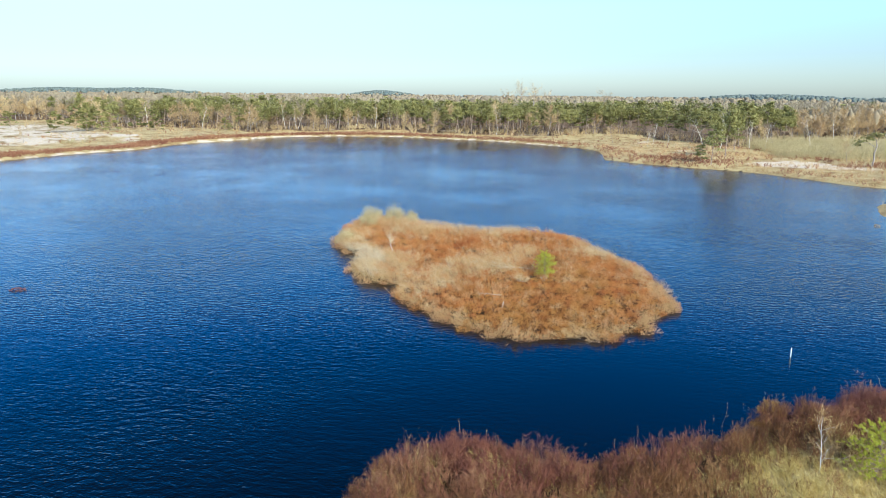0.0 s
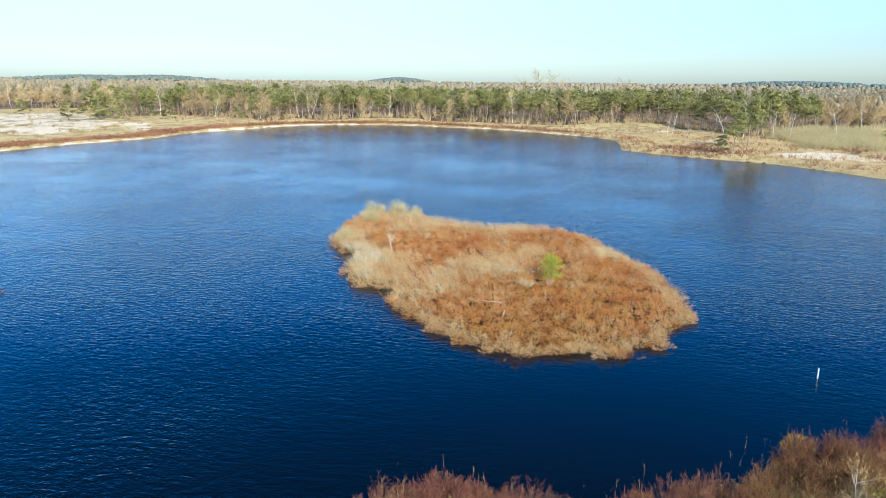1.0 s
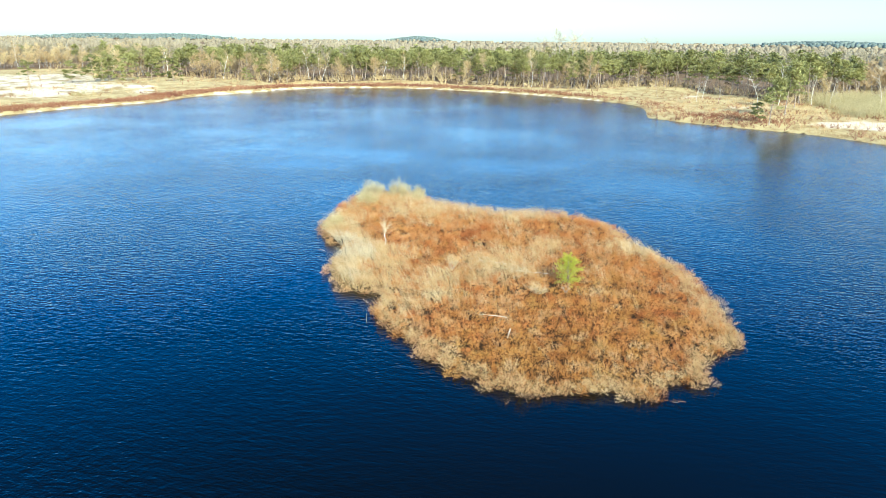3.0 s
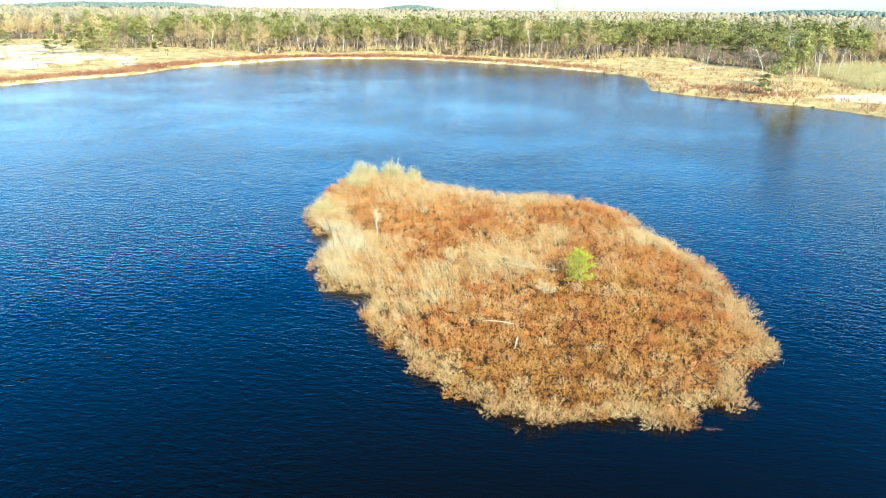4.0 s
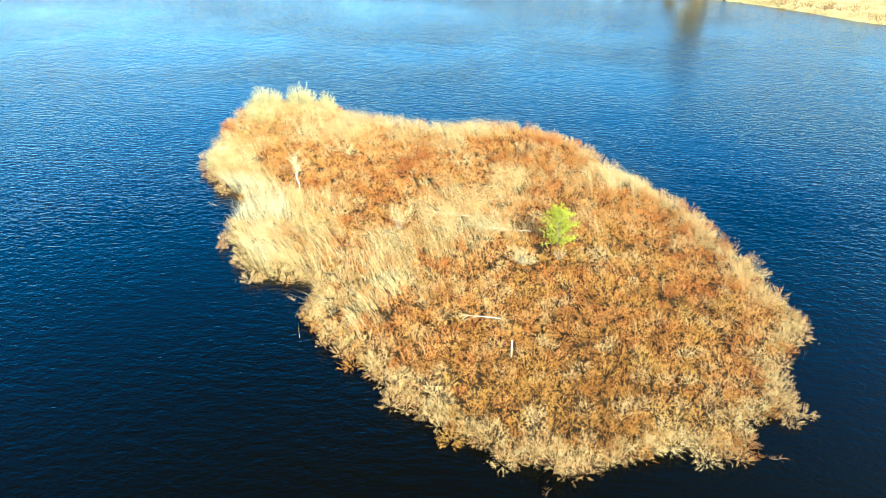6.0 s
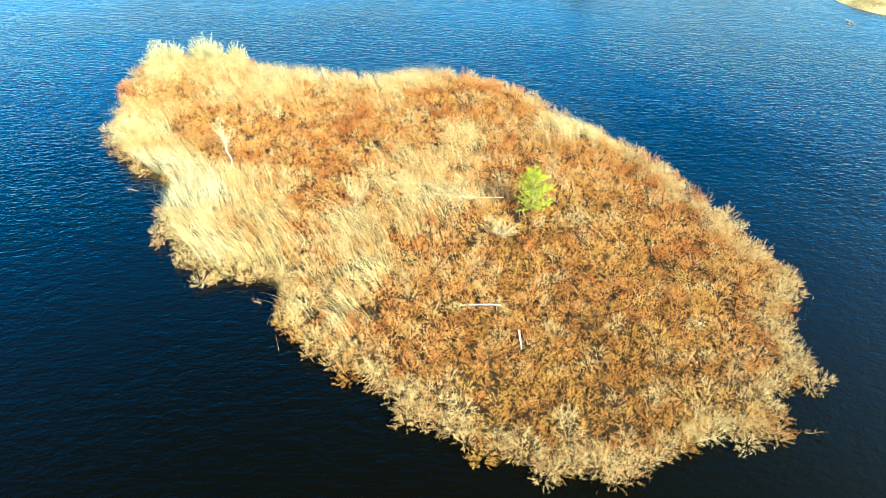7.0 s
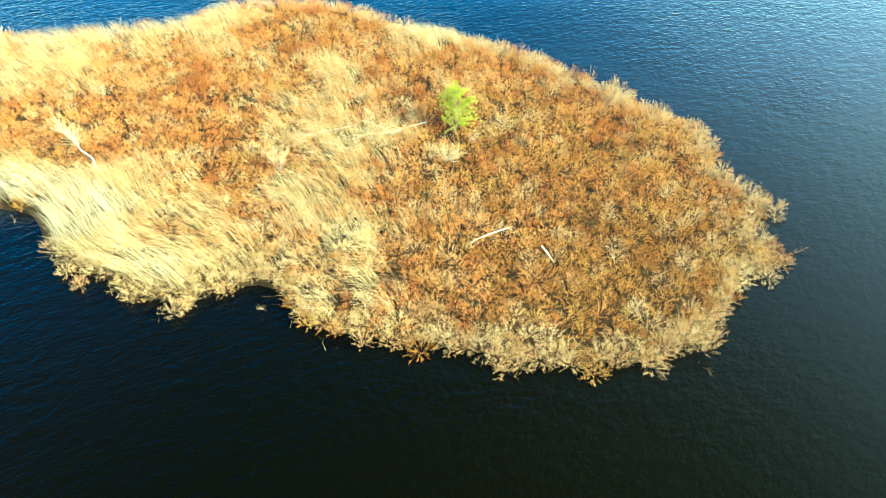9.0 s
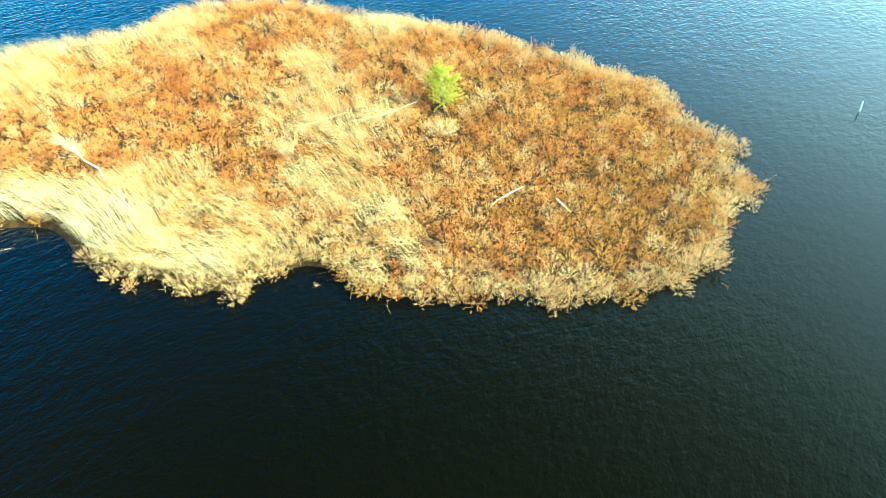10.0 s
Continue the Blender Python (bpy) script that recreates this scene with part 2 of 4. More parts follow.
def join(*arrays):
    arrays = [a for a in arrays if len(a[0])]
    shift = np.cumsum([0] + [len(a[0]) for a in arrays[:-1]])
    return np.concatenate([a[0] for a in arrays]), np.concatenate([a[1] + s for a, s in zip(arrays, shift)])


def part(name, arrays, material, parent=None, label="", smooth=False):
    ob = new(name, mesh(name, *arrays, smooth))
    ob.data.materials.append(material)
    ob.parent = parent
    return tagged(ob, label)


def thing(name, x, y, z, label, category, group=""):
    ob = new(name)
    ob.empty_display_size = 0.2
    ob.location = (x, y, z)
    return tagged(ob, label, category, group)


def unit(a):
    return a / np.maximum(np.linalg.norm(a, axis=-1, keepdims=True), 1e-9)


def sides(axis):
    up = np.where(np.abs(axis[..., 2:]) > 0.9, np.array([1.0, 0, 0]), np.array([0, 0, 1.0]))
    u = unit(np.cross(axis, up))
    return u, np.cross(axis, u)


def cones(b, t, r):
    """Three-sided spikes from b to t."""
    n = len(b)
    u, w = sides(unit(t - b))
    r = np.broadcast_to(np.asarray(r, float), (n,))[:, None]
    ring = [b + r * (math.cos(a) * u + math.sin(a) * w) for a in (0, 2.094, 4.189)]
    v = np.stack([*ring, t], 1).reshape(-1, 3)
    f = np.array([[0, 1, 3], [1, 2, 3], [2, 0, 3]])
    return v, (np.arange(n)[:, None, None] * 4 + f).reshape(-1, 3)


def blades(rng, b, t, r):
    """Single thin blades from b to t, turned at random."""
    n = len(b)
    u = unit(np.cross(unit(t - b), rng.normal(size=(n, 3)))) * np.broadcast_to(np.asarray(r, float), (n,))[:, None]
    return np.stack([b - u, b + u, t], 1).reshape(-1, 3), np.arange(3 * n).reshape(-1, 3)


def flakes(c, size, rng, flat=0.0):
    """Small leaf-like triangles about the points c."""
    n = len(c)
    s = np.broadcast_to(np.asarray(size, float), (n,))[:, None]
    a = rng.normal(size=(n, 3))
    d = rng.normal(size=(n, 3))
    a[:, 2] *= 1 - flat
    d[:, 2] *= 1 - flat
    a, d = unit(a), unit(d)
    v = np.stack([c + s * a, c + s * (d * 0.8 - a * 0.4), c - s * (d * 0.7 + a * 0.5)], 1).reshape(-1, 3)
    return v, np.arange(3 * n).reshape(-1, 3)


def domes(rng, c, r, h, n=6):
    """Uneven rounded tree crowns seen from far off."""
    k = len(c)
    a = np.arange(n) * 6.283 / n
    rings = []
    for s, z in ((0.9, -1.6), (1.0, 0.0), (0.62, 0.65)):
        q = s * rng.uniform(0.7, 1.25, (k, n))
        rings.append(np.stack([np.cos(a) * q * r[:, None], np.sin(a) * q * r[:, None], (z + rng.uniform(-0.2, 0.2, (k, n))) * h[:, None]], -1))
    top = np.stack([rng.normal(0, 0.2, k) * r, rng.normal(0, 0.2, k) * r, h * rng.uniform(0.85, 1.2, k)], -1)[:, None]
    v = np.concatenate([*rings, top], 1) + c[:, None]
    f = []
    for j in range(n):
        i = (j + 1) % n
        for b in (0, n):
            f += [(b + j, b + i, b + n + i), (b + j, b + n + i, b + n + j)]
        f.append((2 * n + j, 2 * n + i, 3 * n))
    return v.reshape(-1, 3), (np.arange(k)[:, None, None] * (3 * n + 1) + np.array(f)).reshape(-1, 3)


def tube(points, radii, n=6):
    p, r = np.asarray(points, float), np.asarray(radii, float)
    axis = unit(np.gradient(p, axis=0))
    u, w = sides(axis)
    ang = np.linspace(0, 2 * math.pi, n, endpoint=False)
    v = (p[:, None] + r[:, None, None] * (np.cos(ang)[None, :, None] * u[:, None] + np.sin(ang)[None, :, None] * w[:, None])).reshape(-1, 3)
    k = np.arange(len(p) - 1)[:, None] * n
    i, j = np.arange(n)[None], (np.arange(n)[None] + 1) % n
    f = np.concatenate([np.stack([k + i, k + j, k + n + j], -1).reshape(-1, 3), np.stack([k + i, k + n + j, k + n + i], -1).reshape(-1, 3)])
    cap = np.array([[b, b + a + 1, b + a] for b in (len(p) * n - n,) for a in range(1, n - 1)] + [[0, a, a + 1] for a in range(1, n - 1)])
    return v, np.concatenate([f, cap])


def bush(rng, p, h, stems=5, twigs=9, spread=0.7, r=0.006, reach=(0.11, 0.26)):
    """Many-stemmed shrubs at the points p: stems and the twigs that fluff out their heads."""
    n = len(p)
    i = np.repeat(np.arange(n), stems)
    a = rng.uniform(0, 2 * math.pi, len(i))
    tilt = spread * np.sqrt(rng.uniform(0.02, 1, len(i)))
    d = np.stack([np.cos(a) * np.sin(tilt), np.sin(a) * np.sin(tilt), np.cos(tilt)], 1)
    hh = h[i]
    length = hh * rng.uniform(0.55, 0.9, len(i))
    b = p[i] + d * np.array([1, 1, 0]) * (0.12 * hh)[:, None]
    b[:, 2] -= 0.03
    t = b + d * length[:, None]
    st = cones(b, t, r * 1.5 * hh / hh.mean())
    k = np.repeat(np.arange(len(i)), twigs)
    s = rng.uniform(0.25, 1.0, len(k)) ** 0.6
    tb = b[k] + (t - b)[k] * (s * 0.98)[:, None]
    td = unit(d[k] * 0.6 + rng.normal(size=(len(k), 3)) * 0.5 + np.array([0, 0, 0.18]))
    tl = hh[k] * rng.uniform(*reach, len(k))
    tw = blades(rng, tb, tb + td * tl[:, None], r * rng.uniform(0.7, 1.3, len(k)))
    return st, tw


def shrub(rng, p, wide, h, sprays=26, twigs=9, r=0.007, reach=(0.2, 0.45), rise=0.25, low=0.05):
    """Round bushy shrubs at the points p: sprays out to a domed head, each fringed with fine twigs, and one tone a shrub."""
    n = len(p)
    i = np.repeat(np.arange(n), sprays)
    a, up = rng.uniform(0, 2 * math.pi, len(i)), rng.uniform(low, 1, len(i))
    out = np.sqrt(1 - up * up)
    far = rng.uniform(0.7, 1.12, len(i))
    d = np.stack([np.cos(a) * out, np.sin(a) * out, up], 1)
    size = np.stack([wide, wide, h], 1)[i]
    b = p[i] + d * np.array([1, 1, 0]) * (0.25 * wide[i])[:, None]
    t = p[i] + d * size * far[:, None]
    st = blades(rng, b, t, r * 0.6)
    k = np.repeat(np.arange(len(i)), twigs)
    s = rng.uniform(0.5, 1.0, len(k))
    tb = b[k] + (t - b)[k] * s[:, None]
    td = unit(unit(t - b)[k] * 0.45 + rng.normal(size=(len(k), 3)) * 0.65 + np.array([0, 0, rise]))
    tw = blades(rng, tb, tb + td * (wide[i][k] * rng.uniform(*reach, len(k)))[:, None], r * rng.uniform(0.7, 1.3, len(k)))
    tone = rng.uniform(0, 1, n)
    return join(st, tw), np.concatenate([np.repeat(tone[i], 3), np.repeat(tone[i][k], 3)])


def toned(name, made, material):
    """A mesh of shrubs, with the tone of each."""
    ob = part(name, made[0], material)
    ob.data.attributes.new("tone", "FLOAT", "POINT").data.foreach_set("value", made[1].astype(np.float32))
    return ob


def sway(rng, p, h, lean, r=0.005, leaves=1):
    """Long dead stems that bow over with the wind, lean (one way for each) at their tips."""
    n = len(p)
    way = np.column_stack([lean, np.zeros(n)]) * rng.uniform(0.45, 1.3, (n, 1)) + rng.normal(0, 0.2, (n, 3)) * np.array([1, 1, 0])
    knee = p + (way * 0.32 + np.array([0, 0, 0.62])) * h[:, None]
    drop = np.linalg.norm(way, axis=1)
    tip = knee + (way * 0.62 + np.stack([0 * drop, 0 * drop, np.clip(0.44 - 0.22 * drop, 0.05, 1)], 1)) * h[:, None]
    u = unit(np.cross(unit(tip - p), rng.normal(size=(n, 3)))) * (r * rng.uniform(0.7, 1.3, n))[:, None]
    v = np.stack([p - u, p + u, knee + u * 0.9, knee - u * 0.9, tip], 1).reshape(-1, 3)
    f = (np.arange(n)[:, None, None] * 5 + np.array([[0, 1, 2], [0, 2, 3], [3, 2, 4]])).reshape(-1, 3)
    out = [(v, f)]
    for _ in range(leaves):
        s = rng.uniform(0.3, 1.0, (n, 1))
        b = p + (knee - p) * s
        off = unit(way + rng.normal(0, 0.35, (n, 3)) + np.array([0, 0, 0.35]))
        out.append(blades(rng, b, b + off * (h * rng.uniform(0.3, 0.55, n))[:, None], r * 1.1))
    return join(*out)


def reed(rng, p, h, lean=(0.0, 0.0), r=0.006, leaves=2):
    """Dead reed or grass stems that lean, each with drooping leaves."""
    n = len(p)
    d = np.stack([lean[0] + rng.normal(0, 0.2, n), lean[1] + rng.normal(0, 0.2, n), np.ones(n)], 1)
    t = p + d * h[:, None]
    out = [blades(rng, p, t, r)]
    for _ in range(leaves):
        s = rng.uniform(0.25, 0.9, n)[:, None]
        b = p + (t - p) * s
        a = rng.uniform(0, 2 * math.pi, n)
        off = np.stack([np.cos(a) + lean[0] * 1.5, np.sin(a) + lean[1] * 1.5, rng.uniform(0.1, 1.3, n)], 1)
        out.append(blades(rng, b, b + unit(off) * (h * rng.uniform(0.25, 0.45, n))[:, None], r * 1.15))
    return join(*out)
# ---- the plan ----
LAKE = [(-131, 168), (-123.5, 193), (-112, 218), (-110, 241), (-99, 262), (-87, 287), (-64, 299), (-42, 300), (-22, 292), (0, 281), (14, 269),
        (27, 256), (38, 237), (35.5, 206), (37, 201), (45, 192), (55, 183.5), (66, 175), (74.5, 162), (82, 148), (103, 137), (96, 130), (73.5, 125), (66.5, 116), (64, 107),
        (68, 95), (62, 64), (46, 48), (34, 41.5), (25, 38.6), (23, 38.2), (21, 36.5), (19, 36.7), (16.6, 35.7), (15, 33.2), (12.8, 32.2), (8.3, 30.6), (5.6, 28.9),
        (3.2, 29.5), (0, 30.7), (-2.9, 30), (-4.6, 28), (-6, 24.5), (-10, 8), (-40, -25), (-95, -10), (-145, 60), (-150, 130)]
ISLAND = [(-14.3, 72.9), (-14.6, 70), (-13.6, 67), (-12.6, 64.6), (-11.6, 63), (-9.7, 62.6), (-8, 61), (-8.1, 58.3), (-6.2, 55.8), (-4.6, 54.2), (-3.2, 52), (-0.8, 49.7),
          (1.6, 48.1), (4.4, 47.8), (6.3, 48.2), (7.8, 48.6), (9.6, 48.1), (10.6, 48.6), (10.9, 50), (12.4, 50.4), (13.2, 50.3), (13.9, 51.4), (14.4, 53.6), (16.6, 55.8),
          (17.6, 57.5), (17, 60.9), (17.4, 63.2), (16.7, 66.4), (17, 68.4), (15.9, 73), (14.3, 78), (12.9, 78.9), (12.5, 83.8), (9.8, 88), (6, 90.3), (1, 89.3),
          (-3, 91), (-7, 92.8), (-9.5, 94.5), (-11.5, 97), (-17, 96.8), (-18.6, 93), (-18.6, 89.3), (-17.9, 87.2), (-18.8, 84), (-17.4, 77.5), (-16.4, 75.6)]
ISLETS = [(-43.8, 57.2, 1.3, 0.7, 0.1), (58.4, 101.2, 2.2, 0.6, 1.1)]   # x, y, half length, half width, turn


def rounded(points, n=4):
    """A closed smooth curve through the points."""
    p = np.array(points, float)
    a, b, c, d = np.roll(p, 1, 0), p, np.roll(p, -1, 0), np.roll(p, -2, 0)
    s = np.linspace(0, 1, n, endpoint=False)[None, :, None]
    a, b, c, d = (q[:, None] for q in (a, b, c, d))
    q = 0.5 * (2 * b + (c - a) * s + (2 * a - 5 * b + 4 * c - d) * s**2 + (3 * b - a - 3 * c + d) * s**3)
    return q.reshape(-1, 2)


def inside_by(loop, xy):
    """How far the points lie inside a closed curve; less than nothing outside."""
    best = np.full(len(xy), 1e9)
    odd = np.zeros(len(xy), bool)
    for (x0, y0), (x1, y1) in zip(loop, np.roll(loop, -1, 0)):
        ex, ey = x1 - x0, y1 - y0
        s = np.clip(((xy[:, 0] - x0) * ex + (xy[:, 1] - y0) * ey) / (ex * ex + ey * ey + 1e-12), 0, 1)
        best = np.minimum(best, (xy[:, 0] - x0 - s * ex) ** 2 + (xy[:, 1] - y0 - s * ey) ** 2)
        cross = ((y0 > xy[:, 1]) != (y1 > xy[:, 1])) & (xy[:, 0] < ex * (xy[:, 1] - y0) / (ey if abs(ey) > 1e-12 else 1e-12) + x0)
        odd ^= cross
    return np.where(odd, 1, -1) * np.sqrt(best)


def ripple(xy, scale, seed):
    """Smooth uneven values from about -1 to 1."""
    r = np.random.default_rng(seed)
    out = np.zeros(len(xy))
    for k in range(7):
        a, f = r.uniform(0, 6.283), scale * r.uniform(0.6, 1.9)
        out += np.sin((xy[:, 0] * math.cos(a) + xy[:, 1] * math.sin(a)) * 6.283 / f + r.uniform(0, 6.283))
    return out / 3.2


LAKE_LOOP, ISLAND_LOOP = rounded(LAKE), rounded(ISLAND)


def on_island(xy):
    return inside_by(ISLAND_LOOP, xy)


def on_shore(xy):
    return -inside_by(LAKE_LOOP, xy)


def hill(xy, x, y, rx, ry, h):
    return h * np.exp(-((xy[:, 0] - x) / rx) ** 2 - ((xy[:, 1] - y) / ry) ** 2)


# wooded rises on the horizon: x, y, half widths, height
RISES = [(-1190, 1900, 150, 220, 10), (-960, 1900, 120, 220, 10), (-350, 2300, 80, 200, 12), (615, 1550, 130, 220, 9), (760, 1100, 170, 200, 7), (1150, 1150, 260, 200, 8)]


def height(xy):
    xy = np.asarray(xy, float).reshape(-1, 2)
    d, i = on_shore(xy), on_island(xy)
    far = np.clip(d, 0, None)
    land = 0.55 * np.minimum(far * 0.45, 1) + 1.3 * (1 - np.exp(-far / 22)) + np.clip(far / 30, 0, 1) * 0.55 * ripple(xy, 38, 5) + 0.08 * np.clip(far / 3, 0, 1) * ripple(xy, 4, 6)
    land += hill(xy, 52, 285, 16, 12, 1.6) + hill(xy, 82, 193, 12, 8, 0.7) + hill(xy, -130, 268, 30, 16, 1.2)
    land = np.where(xy[:, 1] < 60, 0.5 * np.minimum(far * 0.4, 1) + 0.1 * np.minimum(far, 4) * (1 + 0.3 * ripple(xy, 5, 8)), land)
    land += sum(hill(xy, *r) for r in RISES)
    land += np.clip((xy[:, 1] - 500) / 1500, 0, 1) * 5
    isle = 0.28 * np.minimum(np.clip(i, 0, None) * 0.8, 1) + 0.05 * np.clip(i, 0, 1) * ripple(xy, 3, 9)
    bed = -1.3 * (1 - np.exp(np.minimum(np.maximum(d, i), 0) / 2.5))
    z = np.where(d > 0, land, np.where(i > 0, isle, bed))
    for x, y, a, b, turn in ISLETS:
        u, w = (xy[:, 0] - x) * math.cos(turn) + (xy[:, 1] - y) * math.sin(turn), (xy[:, 1] - y) * math.cos(turn) - (xy[:, 0] - x) * math.sin(turn)
        z = np.maximum(z, 0.14 - 0.35 * ((u / a) ** 2 + (w / b) ** 2))
    return z


def placed(xy):
    xy = np.asarray(xy, float).reshape(-1, 2)
    return np.column_stack([xy, height(xy)])


def scatter(rng, n, x0, x1, y0, y1):
    return np.column_stack([rng.uniform(x0, x1, n), rng.uniform(y0, y1, n)])


def spaced(rng, xy, gap):
    """Thin points out until none stand closer than the gap."""
    kept, cells = [], {}
    for x, y in xy:
        c = (int(x // gap), int(y // gap))
        near = (cells.get((c[0] + a, c[1] + b), ()) for a in (-1, 0, 1) for b in (-1, 0, 1))
        if all((x - u) ** 2 + (y - w) ** 2 > gap * gap for q in near for u, w in q):
            kept.append((x, y))
            cells.setdefault(c, []).append((x, y))
    return np.array(kept).reshape(-1, 2)


def bell(xy, spots):
    """The sum of round patches: x, y, radius, weight."""
    return sum(w * np.exp(-(((xy[:, 0] - x) ** 2 + (xy[:, 1] - y) ** 2) / (r * r))) for x, y, r, w in spots)


# the front edge of the woods, from west to east
FOOT_X = [-420, -300, -235, -185, -160, -128, -104, -92, -66, -40, -14, 10, 26, 48, 66, 76, 82, 88, 98, 112, 140, 190, 300, 460]
FOOT_Y = [330, 345, 395, 300, 318, 314, 300, 312, 320, 320, 312, 299, 287, 300, 298, 268, 250, 236, 250, 264, 290, 318, 335, 330]


def woods_by(xy):
    return xy[:, 1] - np.interp(xy[:, 0], FOOT_X, FOOT_Y) + 4 * ripple(xy, 22, 14)


# ---- ground and water ----
def lines(knots, grow, low, high):
    """Grid lines: even steps between the knots, then steps that grow outwards."""
    out = [knots[0][0]]
    for (a, step), (b, _) in zip(knots, knots[1:]):
        out += list(np.linspace(a, b, max(2, int((b - a) / step)) + 1)[1:])
    step = knots[-2][1]
    while out[-1] < high:
        step *= grow
        out.append(out[-1] + step)
    step = knots[0][1]
    while out[0] > low:
        step *= grow
        out.insert(0, out[0] - step)
    return np.array(out)


def build_ground():
    gx = lines([(-160, 2.5), (-22, 0.6), (28, 2.5), (125, 0)], 1.07, -4300, 4300)
    gy = lines([(16, 0.7), (100, 2.5), (345, 0)], 1.07, -1200, 4600)
    xx, yy = np.meshgrid(gx, gy)
    xy = np.column_stack([xx.ravel(), yy.ravel()])
    z = height(xy)
    i = np.arange(len(gx) - 1)[None] + np.arange(len(gy) - 1)[:, None] * len(gx)
    f = np.stack([i, i + 1, i + 1 + len(gx), i + len(gx)], -1).reshape(-1, 4)
    me = mesh("ground", np.column_stack([xy, z]), f, True)
    d, isle = on_shore(xy), on_island(xy)
    beach = np.where((d > -1) & (d < 1.3) & (xy[:, 1] > 120), 0.62, 0) * (xy[:, 0] < 30)
    sand = beach + bell(xy, [(77, 185, 5, 1.3), (84, 182, 6, 1.3), (66, 225, 8, 0.5), (60, 262, 9, 0.5), (92, 176, 9, 0.6), (-152, 222, 16, 0.62), (-178, 258, 26, 0.66), (-215, 300, 34, 0.66),
                             (-150, 250, 10, 0.6), (-126, 235, 3, 1.4), (-131, 244, 3.2, 1.4), (-137, 254, 3.4, 1.3), (-20, 330, 8, 0.5), (20, 303, 9, 0.5), (-75, 331, 9, 0.5), (-190, 200, 30, 0.6)])
    for name, value in (("sand", sand), ("woods", np.clip(woods_by(xy) / 6 + 0.3, 0, 1)), ("mud", np.clip(np.where(isle > -3, 1.7, 0) + np.where((xy[:, 1] < 60) & (d > -3), 0.75 - bell(xy, [(17.5, 27.5, 4, 1.0)]), 0) + np.where(d < -1, 1, 0), 0, 2))):
        me.attributes.new(name, "FLOAT", "POINT").data.foreach_set("value", value.astype(np.float32))
    ob = new("ground", me)
    me.materials.append(ground_material())
    tagged(ob, "sandy heath ground with dry grass round the lake", "ground", kind="structure")
    v = [(-170, -60, 0), (140, -60, 0), (140, 345, 0), (-170, 345, 0)]
    lake = new("water", mesh("water", v, [(0, 1, 2, 3)]))
    lake.data.materials.append(water_material())
    tagged(lake, "dark blue wind-rippled water of the heath lake", "water", kind="structure")


build_ground()


